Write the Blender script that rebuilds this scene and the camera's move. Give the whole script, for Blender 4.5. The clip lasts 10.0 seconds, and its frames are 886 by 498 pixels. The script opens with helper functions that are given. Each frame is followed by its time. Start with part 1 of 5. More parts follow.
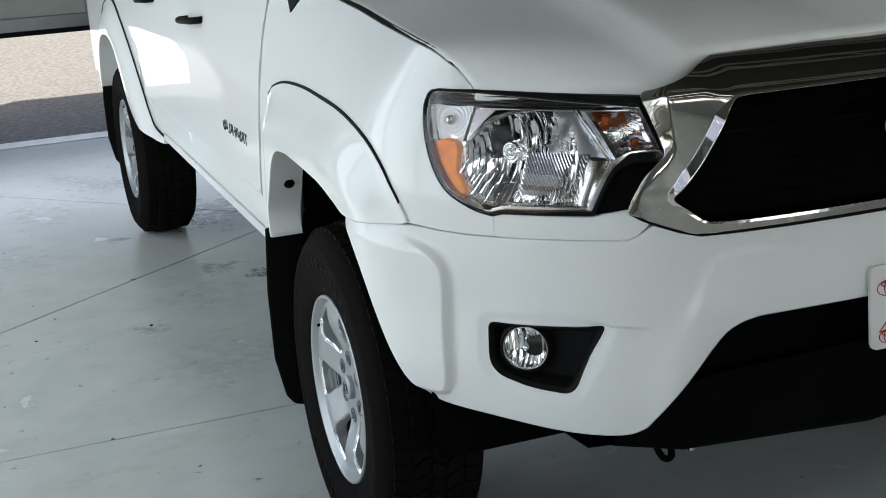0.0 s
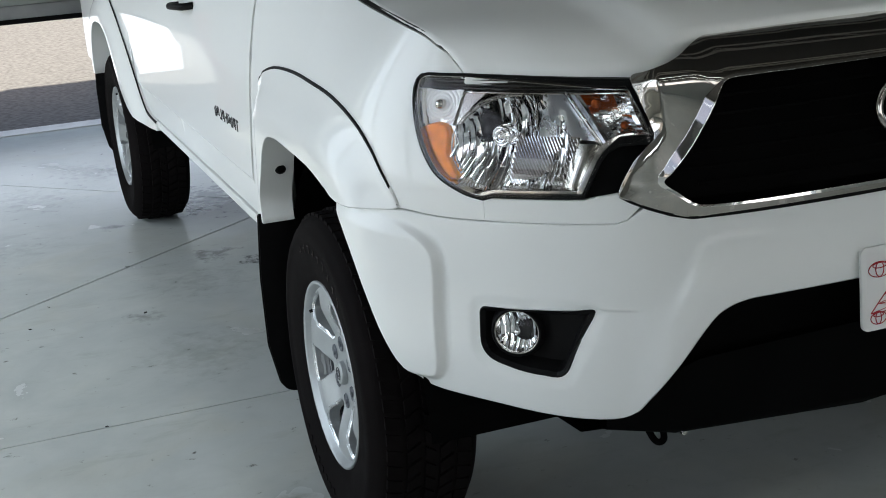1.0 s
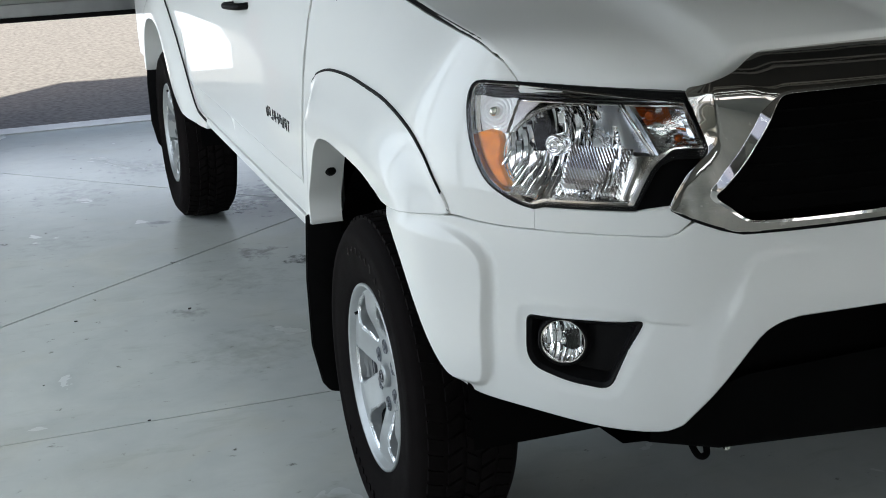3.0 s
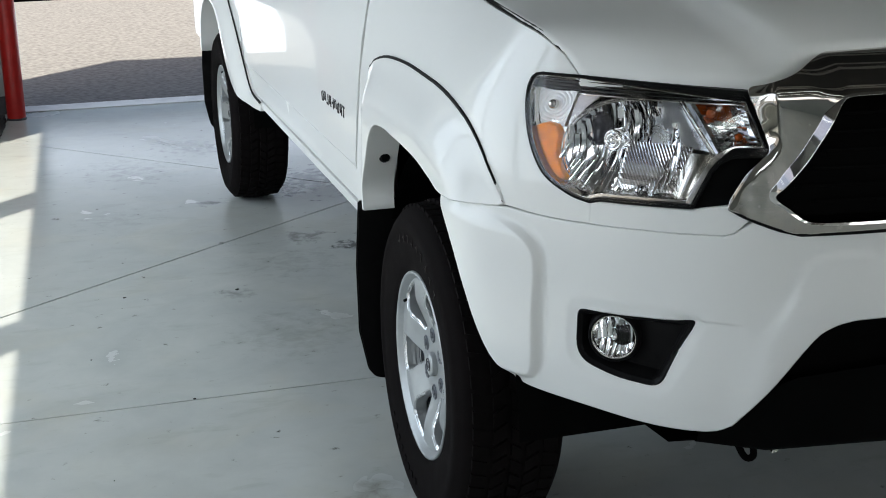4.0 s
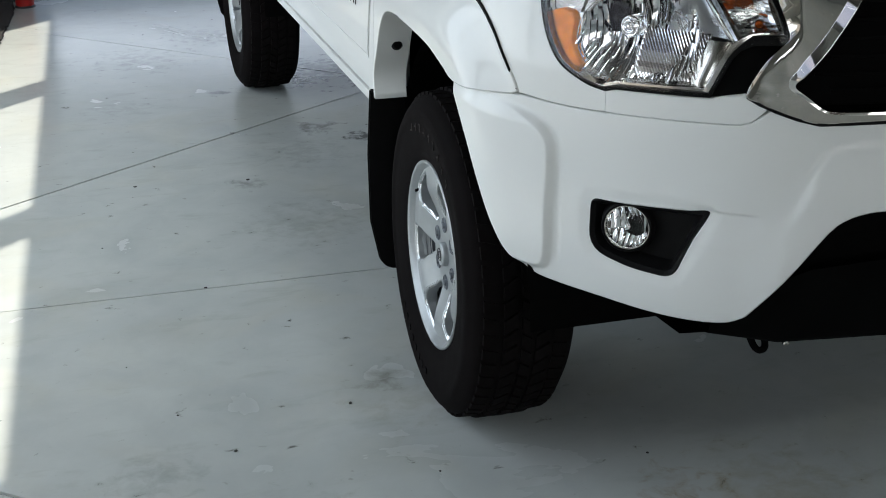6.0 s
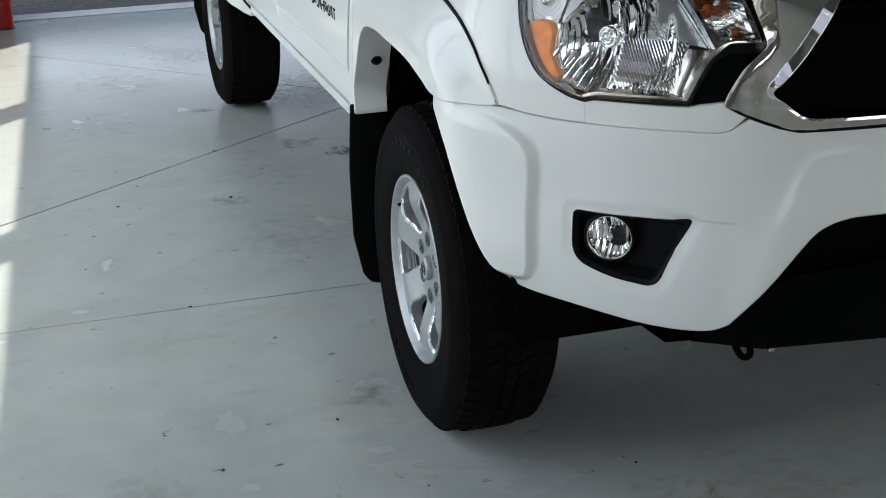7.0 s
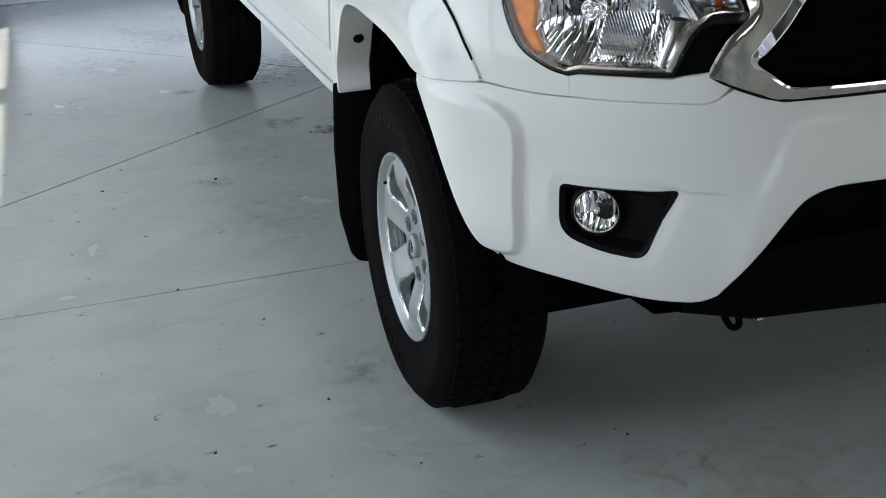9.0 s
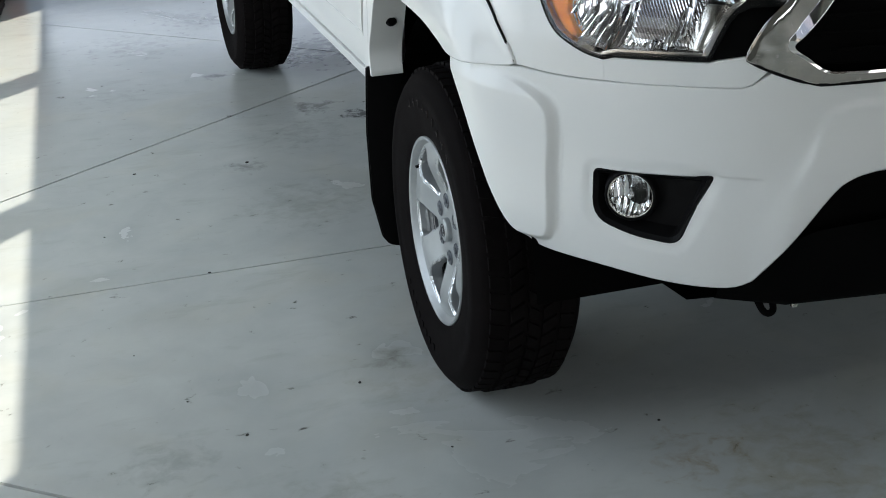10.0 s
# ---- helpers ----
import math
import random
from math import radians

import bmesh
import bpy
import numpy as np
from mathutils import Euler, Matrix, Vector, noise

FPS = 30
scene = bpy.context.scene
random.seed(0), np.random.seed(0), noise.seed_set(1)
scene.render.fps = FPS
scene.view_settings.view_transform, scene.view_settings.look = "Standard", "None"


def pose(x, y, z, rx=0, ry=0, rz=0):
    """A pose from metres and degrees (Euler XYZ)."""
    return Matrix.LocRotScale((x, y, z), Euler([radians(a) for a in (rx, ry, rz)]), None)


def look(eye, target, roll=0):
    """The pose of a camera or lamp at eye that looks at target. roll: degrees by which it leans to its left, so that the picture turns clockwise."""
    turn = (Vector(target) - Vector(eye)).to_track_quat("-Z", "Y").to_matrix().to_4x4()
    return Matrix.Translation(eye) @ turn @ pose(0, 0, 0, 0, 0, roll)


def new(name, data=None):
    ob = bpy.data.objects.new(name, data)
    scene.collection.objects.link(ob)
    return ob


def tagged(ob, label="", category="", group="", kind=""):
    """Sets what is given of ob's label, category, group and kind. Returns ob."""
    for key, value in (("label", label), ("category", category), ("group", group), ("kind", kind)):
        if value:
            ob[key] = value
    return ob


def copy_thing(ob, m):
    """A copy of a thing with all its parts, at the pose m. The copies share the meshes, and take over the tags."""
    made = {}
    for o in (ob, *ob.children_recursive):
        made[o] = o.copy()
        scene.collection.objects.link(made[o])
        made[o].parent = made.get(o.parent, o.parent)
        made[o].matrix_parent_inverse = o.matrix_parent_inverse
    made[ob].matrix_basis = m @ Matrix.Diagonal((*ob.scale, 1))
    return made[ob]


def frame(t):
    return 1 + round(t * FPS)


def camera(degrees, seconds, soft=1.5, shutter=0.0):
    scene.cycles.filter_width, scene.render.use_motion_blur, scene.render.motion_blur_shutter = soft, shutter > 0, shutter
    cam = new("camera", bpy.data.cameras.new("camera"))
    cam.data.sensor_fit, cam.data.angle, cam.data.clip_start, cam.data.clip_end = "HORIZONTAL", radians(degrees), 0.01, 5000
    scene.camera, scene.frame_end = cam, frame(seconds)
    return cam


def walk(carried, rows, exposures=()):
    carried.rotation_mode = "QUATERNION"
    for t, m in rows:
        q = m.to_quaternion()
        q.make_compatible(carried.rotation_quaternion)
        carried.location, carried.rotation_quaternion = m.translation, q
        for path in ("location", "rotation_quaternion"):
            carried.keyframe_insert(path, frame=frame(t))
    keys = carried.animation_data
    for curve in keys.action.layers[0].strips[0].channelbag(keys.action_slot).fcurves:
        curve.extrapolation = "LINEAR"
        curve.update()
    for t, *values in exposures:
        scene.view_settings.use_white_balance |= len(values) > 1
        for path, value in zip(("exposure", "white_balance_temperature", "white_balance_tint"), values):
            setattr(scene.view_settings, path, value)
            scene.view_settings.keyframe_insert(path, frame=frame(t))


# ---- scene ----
# ---------------------------------------------------------------- camera
cam = camera(36.6, 10.0, soft=0.95)
PATH = [
    (0.0, (-1.6533, -2.8142, 1.5529), (-0.9896, -1.0117, 0.9955), -3.449),
    (0.5, (-1.6443, -2.8168, 1.5492), (-0.9717, -1.0210, 0.9811), -3.565),
    (1.0, (-1.6400, -2.8135, 1.5478), (-0.9759, -1.0175, 0.9702), -3.807),
    (1.5, (-1.6364, -2.8131, 1.5483), (-0.9590, -1.0271, 0.9558), -3.941),
    (2.0, (-1.6408, -2.8177, 1.5498), (-0.9813, -1.0205, 0.9709), -3.724),
    (2.5, (-1.6510, -2.8161, 1.5522), (-1.0087, -1.0063, 0.9936), -3.448),
    (2.7, (-1.6553, -2.8155, 1.5535), (-1.0247, -1.0030, 0.9904), -3.030),
    (3.8, (-1.6752, -2.8100, 1.5527), (-1.1125, -0.9776, 0.9822), -0.998),
    (4.0, (-1.6799, -2.8079, 1.5533), (-1.1309, -0.9742, 0.9734), -0.768),
    (4.5, (-1.6819, -2.8029, 1.5453), (-1.1646, -0.9783, 0.9102), -0.376),
    (5.0, (-1.6799, -2.8032, 1.5407), (-1.1689, -0.9813, 0.8931), -0.444),
    (5.5, (-1.6802, -2.7887, 1.5296), (-1.1712, -0.9915, 0.8146), -0.453),
    (5.7, (-1.6792, -2.7902, 1.5311), (-1.1666, -0.9992, 0.8033), -0.271),
    (6.8, (-1.6689, -2.7899, 1.5341), (-1.1302, -1.0017, 0.8186), -1.299),
    (7.0, (-1.6677, -2.7875, 1.5345), (-1.1297, -0.9969, 0.8244), -1.471),
    (7.5, (-1.6727, -2.7961, 1.5393), (-1.1310, -0.9974, 0.8527), -1.310),
    (8.0, (-1.6805, -2.8100, 1.5384), (-1.0821, -1.0496, 0.8016), -1.818),
    (8.5, (-1.6706, -2.7972, 1.5377), (-1.1096, -1.0329, 0.7809), -2.450),
    (9.0, (-1.6675, -2.7819, 1.5367), (-1.1156, -1.0097, 0.7918), -2.657),
    (9.5, (-1.6748, -2.7777, 1.5325), (-1.1372, -1.0032, 0.7829), -2.699),
    (10.0, (-1.6769, -2.7777, 1.5331), (-1.1675, -1.0006, 0.7700), -2.815),
]
walk(cam, [(t, look(eye, target, roll)) for t, eye, target, roll in PATH],
     [(0.0, 0.80), (1.0, 0.72), (2.5, 0.76), (5.0, 0.72), (8.0, 0.67), (10.0, 0.64)])

# ---------------------------------------------------------------- light
SUN_AZ = math.radians(45.0)      # the sun shines towards +x +y
SUN_EL = math.radians(56.0)
world = bpy.data.worlds.new("sky")
scene.world = world
world.use_nodes = True
nt = world.node_tree
sky = nt.nodes.new("ShaderNodeTexSky")
sky.sky_type = 'NISHITA'
sky.sun_disc = False
sky.air_density, sky.dust_density = 0.8, 4.0
sky.sun_elevation = SUN_EL
sky.sun_rotation = math.radians(225.0)
nt.links.new(sky.outputs[0], nt.nodes["Background"].inputs[0])
nt.nodes["Background"].inputs[1].default_value = 0.068
sun = new("sun", bpy.data.lights.new("sun", "SUN"))
sun.data.energy, sun.data.angle, sun.data.color = 3.2, radians(0.6), (1.0, 0.93, 0.82)
sun.matrix_world = look((0, 0, 0), (math.cos(SUN_EL) * math.cos(SUN_AZ), math.cos(SUN_EL) * math.sin(SUN_AZ), -math.sin(SUN_EL)))


def window_light(name, eye, target, width, height, power, color=(0.81, 0.925, 1.02)):
    """Sky light in a window's opening."""
    lamp = bpy.data.lights.new(name, "AREA")
    lamp.shape, lamp.size, lamp.size_y, lamp.energy, lamp.color = 'RECTANGLE', width, height, power, color
    ob = new(name, lamp)
    ob.matrix_world = look(eye, target)
    return ob


# ---------------------------------------------------------------- materials
def mat(name, color=(0.5, 0.5, 0.5), rough=0.5, metal=0.0, coat=0.0, vary=0.0, scale=8.0, bump=0.0, bump_scale=200.0, ior=1.45, spec=0.5):
    m = bpy.data.materials.new(name)
    m.use_nodes = True
    t = m.node_tree
    b = t.nodes["Principled BSDF"]
    b.inputs["Base Color"].default_value = (*color, 1)
    b.inputs["Roughness"].default_value = rough
    b.inputs["Metallic"].default_value = metal
    b.inputs["Coat Weight"].default_value = coat
    b.inputs["Coat Roughness"].default_value = 0.03
    b.inputs["IOR"].default_value = ior
    b.inputs["Specular IOR Level"].default_value = spec
    co = t.nodes.new("ShaderNodeTexCoord")
    if vary:
        n = t.nodes.new("ShaderNodeTexNoise")
        n.inputs["Scale"].default_value, n.inputs["Detail"].default_value = scale, 8
        t.links.new(co.outputs["Object"], n.inputs["Vector"])
        r = t.nodes.new("ShaderNodeMapRange")
        r.inputs[1].default_value, r.inputs[2].default_value = 0.3, 0.7
        r.inputs[3].default_value, r.inputs[4].default_value = 1 - vary, 1 + vary
        t.links.new(n.outputs["Fac"], r.inputs[0])
        x = t.nodes.new("ShaderNodeMix")
        x.data_type, x.blend_type = 'RGBA', 'MULTIPLY'
        x.inputs["Factor"].default_value = 1
        x.inputs["A"].default_value = (*color, 1)
        t.links.new(r.outputs[0], x.inputs["B"])
        t.links.new(x.outputs["Result"], b.inputs["Base Color"])
        q = t.nodes.new("ShaderNodeMapRange")
        q.inputs[3].default_value, q.inputs[4].default_value = max(0.02, rough * 0.8), min(1, rough * 1.25)
        t.links.new(n.outputs["Fac"], q.inputs[0])
        t.links.new(q.outputs[0], b.inputs["Roughness"])
    if bump:
        n2 = t.nodes.new("ShaderNodeTexNoise")
        n2.inputs["Scale"].default_value, n2.inputs["Detail"].default_value = bump_scale, 4
        t.links.new(co.outputs["Object"], n2.inputs["Vector"])
        bp = t.nodes.new("ShaderNodeBump")
        bp.inputs["Strength"].default_value, bp.inputs["Distance"].default_value = bump, 0.002
        t.links.new(n2.outputs["Fac"], bp.inputs["Height"])
        t.links.new(bp.outputs[0], b.inputs["Normal"])
    return m


def glass(name, color=(1, 1, 1), rough=0.0, gloss=1.0):
    """Clear thin sheet: see-through with a gloss that grows towards the rim."""
    m = bpy.data.materials.new(name)
    m.use_nodes = True
    t = m.node_tree
    t.nodes.remove(t.nodes["Principled BSDF"])
    tr, gl, mx, lw = (t.nodes.new("ShaderNode" + k) for k in ("BsdfTransparent", "BsdfGlossy", "MixShader", "LayerWeight"))
    tr.inputs[0].default_value = (*color, 1)
    gl.inputs["Roughness"].default_value = rough
    lw.inputs["Blend"].default_value = 0.5
    po, ad = t.nodes.new("ShaderNodeMath"), t.nodes.new("ShaderNodeMath")
    po.operation, ad.operation = 'POWER', 'MULTIPLY_ADD'
    po.inputs[1].default_value = 5.0
    ad.inputs[1].default_value, ad.inputs[2].default_value = 0.9 * gloss, 0.04 * gloss
    t.links.new(lw.outputs["Facing"], po.inputs[0])
    t.links.new(po.outputs[0], ad.inputs[0])
    t.links.new(ad.outputs[0], mx.inputs[0])
    t.links.new(tr.outputs[0], mx.inputs[1])
    t.links.new(gl.outputs[0], mx.inputs[2])
    t.links.new(mx.outputs[0], t.nodes["Material Output"].inputs[0])
    return m


M_PAINT = mat("white paint", (0.78, 0.79, 0.77), 0.35, 0, 0.65, spec=0.25)
M_PAINT.node_tree.nodes["Principled BSDF"].inputs["Coat Roughness"].default_value = 0.012
M_BLACK = mat("black plastic", (0.0042, 0.0040, 0.0042), 0.5, spec=0.12, vary=0.3, scale=30, bump=0.25, bump_scale=900)
M_SEAL = mat("black rubber seal", (0.0045, 0.0045, 0.0045), 0.55, spec=0.12)
M_DARK = mat("dark underbody", (0.003, 0.003, 0.003), 0.85, vary=0.4, scale=6, spec=0.03)
M_RUBBER = mat("tyre rubber", (0.0068, 0.0056, 0.0056), 0.8, spec=0.05, vary=0.25, scale=20, bump=0.3, bump_scale=300)
# two tones of one chrome: darkened for dim reflections, lightened where it shines
M_CHROME = mat("chrome", (0.52, 0.49, 0.45), 0.03, 1.0)
M_CHROME_LIT = mat("chrome lightened for shine", (0.90, 0.87, 0.84), 0.04, 1.0)
M_ALLOY = mat("silver alloy", (0.40, 0.42, 0.425), 0.42, 0.6, 0.2, vary=0.05, scale=40)
M_GLASS = glass("clear lens")
M_LENS = glass("clear lamp lens", gloss=1.0)
M_AMBER = mat("amber plastic", (0.95, 0.26, 0.003), 0.35, 0, 0.0, spec=0.15, vary=0.22, scale=70)
M_TINT = mat("tinted window", (0.01, 0.012, 0.014), 0.03)
M_WHITE = mat("white plastic", (0.78, 0.78, 0.76), 0.35, vary=0.03)
M_RED = mat("red paint", (0.42, 0.015, 0.012), 0.35, vary=0.15, scale=12)
M_WALL = mat("grey wall paint", (0.38, 0.40, 0.38), 0.7, vary=0.05, scale=4, bump=0.1)
M_CEIL = mat("ceiling panel", (0.06, 0.056, 0.05), 0.85, vary=0.05, scale=3)
M_STEEL = mat("dark steel", (0.06, 0.06, 0.065), 0.45, 0.6, vary=0.2)
M_JOIST = mat("joist paint", (0.30, 0.285, 0.26), 0.55, vary=0.1)
M_ALU = mat("aluminium frame", (0.35, 0.36, 0.36), 0.4, 0.9, vary=0.1)
M_ASPHALT = mat("asphalt", (0.365, 0.352, 0.330), 0.9, vary=0.30, scale=26, bump=0.8, bump_scale=60)
M_MAT = mat("dark carpet mat", (0.035, 0.032, 0.03), 0.95, vary=0.4, scale=60, bump=1.0, bump_scale=400)


def floor_material():
    """Trowelled, sealed concrete: clouds, scuffs, crumbs of dirt, and oil, brown and darker mottled marks at their
    places.
    """
    m = mat("sealed concrete", (0.36, 0.40, 0.40), 0.3)
    t = m.node_tree
    b = t.nodes["Principled BSDF"]
    co = t.nodes.new("ShaderNodeTexCoord")

    def noise(scale, detail, rough=0.5, twist=0.0, stretch=None):
        n = t.nodes.new("ShaderNodeTexNoise")
        n.inputs["Scale"].default_value, n.inputs["Detail"].default_value = scale, detail
        n.inputs["Roughness"].default_value, n.inputs["Distortion"].default_value = rough, twist
        if stretch:
            q = t.nodes.new("ShaderNodeMapping")
            q.inputs["Scale"].default_value, q.inputs["Rotation"].default_value = stretch, (0, 0, 0.5)
            t.links.new(co.outputs["Object"], q.inputs["Vector"])
            t.links.new(q.outputs[0], n.inputs["Vector"])
        else:
            t.links.new(co.outputs["Object"], n.inputs["Vector"])
        return n.outputs["Fac"]

    def ramp(value, lo, hi, a, c):
        r = t.nodes.new("ShaderNodeValToRGB")
        r.color_ramp.elements[0].position, r.color_ramp.elements[1].position = lo, hi
        r.color_ramp.elements[0].color, r.color_ramp.elements[1].color = (*a, 1), (*c, 1)
        t.links.new(value, r.inputs[0])
        return r.outputs[0]

    def times(x, y, factor=None):
        k = t.nodes.new("ShaderNodeMix")
        k.data_type, k.blend_type = 'RGBA', 'MULTIPLY'
        k.inputs["Factor"].default_value = 1
        if factor is not None:
            t.links.new(factor, k.inputs["Factor"])
        t.links.new(x, k.inputs["A"])
        if isinstance(y, tuple):
            k.inputs["B"].default_value = (*y, 1)
        else:
            t.links.new(y, k.inputs["B"])
        return k.outputs["Result"]

    big = noise(1.5, 5, 0.55, 1.2)
    blot = noise(17.0, 6, 0.62, 0.4)
    last = ramp(big, 0.30, 0.70, (0.485, 0.520, 0.508), (0.585, 0.620, 0.592))
    last = times(last, ramp(noise(6.5, 8, 0.6, 0.6), 0.30, 0.62, (0.93, 0.93, 0.935), (1, 1, 1)))
    last = times(last, ramp(noise(4.0, 7, 0.65, 0.3, (1.0, 3.0, 1.0)), 0.56, 0.74, (1, 1, 1), (0.88, 0.88, 0.865)))
    last = times(last, ramp(noise(34.0, 3), 0.70, 0.76, (1, 1, 1), (0.78, 0.77, 0.74)))
    last = times(last, ramp(noise(2.3, 4, 0.5, 0.8), 0.50, 0.72, (1, 1, 1), (1.0, 0.975, 0.93)))
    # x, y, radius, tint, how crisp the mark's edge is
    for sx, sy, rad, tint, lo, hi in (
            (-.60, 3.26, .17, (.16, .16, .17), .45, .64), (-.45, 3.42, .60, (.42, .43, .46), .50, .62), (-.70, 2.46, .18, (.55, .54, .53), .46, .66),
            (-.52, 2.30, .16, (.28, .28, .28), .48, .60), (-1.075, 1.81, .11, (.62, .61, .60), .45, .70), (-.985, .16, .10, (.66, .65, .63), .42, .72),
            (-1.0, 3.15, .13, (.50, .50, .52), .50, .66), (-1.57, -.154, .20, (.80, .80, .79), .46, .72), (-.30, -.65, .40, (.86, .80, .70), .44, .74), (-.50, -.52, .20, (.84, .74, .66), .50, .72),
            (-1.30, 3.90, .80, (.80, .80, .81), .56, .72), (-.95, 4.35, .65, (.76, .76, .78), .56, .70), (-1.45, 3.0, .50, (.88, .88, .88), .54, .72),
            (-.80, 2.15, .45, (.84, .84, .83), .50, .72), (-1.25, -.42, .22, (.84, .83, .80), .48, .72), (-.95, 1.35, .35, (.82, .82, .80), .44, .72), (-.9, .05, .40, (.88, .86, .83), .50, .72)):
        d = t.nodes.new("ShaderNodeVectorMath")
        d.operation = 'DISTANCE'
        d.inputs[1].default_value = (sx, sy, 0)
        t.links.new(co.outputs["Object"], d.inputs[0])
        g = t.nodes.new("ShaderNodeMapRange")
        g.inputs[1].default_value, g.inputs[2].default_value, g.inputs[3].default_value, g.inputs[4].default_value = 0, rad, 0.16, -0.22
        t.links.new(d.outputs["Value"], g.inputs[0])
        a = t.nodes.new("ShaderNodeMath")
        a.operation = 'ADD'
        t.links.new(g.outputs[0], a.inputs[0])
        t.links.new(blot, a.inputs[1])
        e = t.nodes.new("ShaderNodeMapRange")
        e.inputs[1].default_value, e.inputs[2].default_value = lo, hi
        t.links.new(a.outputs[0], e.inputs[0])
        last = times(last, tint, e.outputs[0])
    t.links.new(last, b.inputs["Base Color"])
    q = t.nodes.new("ShaderNodeMapRange")
    q.inputs[1].default_value, q.inputs[2].default_value = 0.3, 0.7
    q.inputs[3].default_value, q.inputs[4].default_value = 0.29, 0.20
    t.links.new(big, q.inputs[0])
    t.links.new(q.outputs[0], b.inputs["Roughness"])
    bp = t.nodes.new("ShaderNodeBump")
    bp.inputs["Strength"].default_value, bp.inputs["Distance"].default_value = 0.15, 0.001
    t.links.new(noise(90.0, 4), bp.inputs["Height"])
    t.links.new(bp.outputs[0], b.inputs["Normal"])
    return m


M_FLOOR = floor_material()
M_JOINT = mat("dirty joint", (0.010, 0.010, 0.010), 0.95, spec=0.1)


# ---------------------------------------------------------------- building helpers
def obj(name, bm, material, smooth=False):
    me = bpy.data.meshes.new(name)
    bm.to_mesh(me)
    bm.free()
    if material:
        me.materials.append(material)
    if smooth:
        for p in me.polygons:
            p.use_smooth = True
    return new(name, me)


def part(name, bm, material, parent, label="", smooth=False):
    ob = obj(name, bm, material, smooth)
    ob.parent = parent
    if label:
        ob["label"] = label
    return ob


def base(name, label, category, at=(0, 0, 0), group=""):
    e = new(name)
    e.location = at
    e.empty_display_size = 0.1
    return tagged(e, label, category, group)


def box(x0, y0, z0, x1, y1, z1, bevel=0.0, segs=2, bm=None):
    own = bmesh.new()
    bmesh.ops.create_cube(own, size=1)
    for v in own.verts:
        v.co = Vector((x0 + (v.co.x + 0.5) * (x1 - x0), y0 + (v.co.y + 0.5) * (y1 - y0), z0 + (v.co.z + 0.5) * (z1 - z0)))
    if bevel:
        bmesh.ops.bevel(own, geom=own.edges[:], offset=bevel, segments=segs, profile=0.5, affect='EDGES')
    return own


def merge(*bms):
    """One bmesh out of several."""
    out = bmesh.new()
    for b in bms:
        tmp = bpy.data.meshes.new("tmp")
        b.to_mesh(tmp)
        b.free()
        out.from_mesh(tmp)
        bpy.data.meshes.remove(tmp)
    return out


def moved(bm, m):
    bmesh.ops.transform(bm, matrix=m, verts=bm.verts[:])
    if m.determinant() < 0:
        bmesh.ops.reverse_faces(bm, faces=bm.faces[:])
    return bm


def lathe(profile, steps=64, axis_x=True):
    """Turns (radius, along) points round the x axis."""
    bm = bmesh.new()
    rings = []
    for k in range(steps):
        a = 2 * math.pi * k / steps
        rings.append([bm.verts.new((x, r * math.cos(a), r * math.sin(a))) for r, x in profile])
    for k in range(steps):
        a, b = rings[k], rings[(k + 1) % steps]
        for j in range(len(profile) - 1):
            bm.faces.new((a[j], a[j + 1], b[j + 1], b[j]))
    bmesh.ops.remove_doubles(bm, verts=bm.verts[:], dist=1e-5)
    bmesh.ops.recalc_face_normals(bm, faces=bm.faces[:])
    return bm


def tube(points, radius, sides=8, caps=True):
    bm = bmesh.new()
    pts = [Vector(p) for p in points]
    rings = []
    for i, p in enumerate(pts):
        d = (pts[min(i + 1, len(pts) - 1)] - pts[max(i - 1, 0)]).normalized()
        a = d.orthogonal().normalized() if i == 0 else (a - d * a.dot(d)).normalized()
        b = d.cross(a)
        rr = radius[i] if isinstance(radius, (list, tuple)) else radius
        rings.append([bm.verts.new(p + rr * (math.cos(2 * math.pi * k / sides) * a + math.sin(2 * math.pi * k / sides) * b)) for k in range(sides)])
    for r0, r1 in zip(rings, rings[1:]):
        for k in range(sides):
            bm.faces.new((r0[k], r0[(k + 1) % sides], r1[(k + 1) % sides], r1[k]))
    if caps:
        bm.faces.new(rings[0][::-1])
        bm.faces.new(rings[-1])
    return bm


def spline(points, n=6):
    """Catmull-Rom through the points, ends kept."""
    p = [np.array(q, float) for q in points]
    p = [2 * p[0] - p[1]] + p + [2 * p[-1] - p[-2]]
    out = []
    for i in range(1, len(p) - 2):
        for k in range(n):
            t = k / n
            out.append(0.5 * (2 * p[i] + (p[i + 1] - p[i - 1]) * t + (2 * p[i - 1] - 5 * p[i] + 4 * p[i + 1] - p[i + 2]) * t * t
                              + (3 * p[i] - p[i - 1] - 3 * p[i + 1] + p[i + 2]) * t ** 3))
    out.append(p[-2])
    return [tuple(q) for q in out]


# ---------------------------------------------------------------- the truck's skin: s runs round the plan from the nose, w is the height
KNOTS = [(0, -.952), (-.3, -.938), (-.5, -.900), (-.6, -.848), (-.7, -.742), (-.78, -.625), (-.85, -.500), (-.88, -.40), (-.890, -.25),
         (-.892, .1), (-.892, .8), (-.892, 2.0), (-.892, 3.2), (-.886, 4.33)]


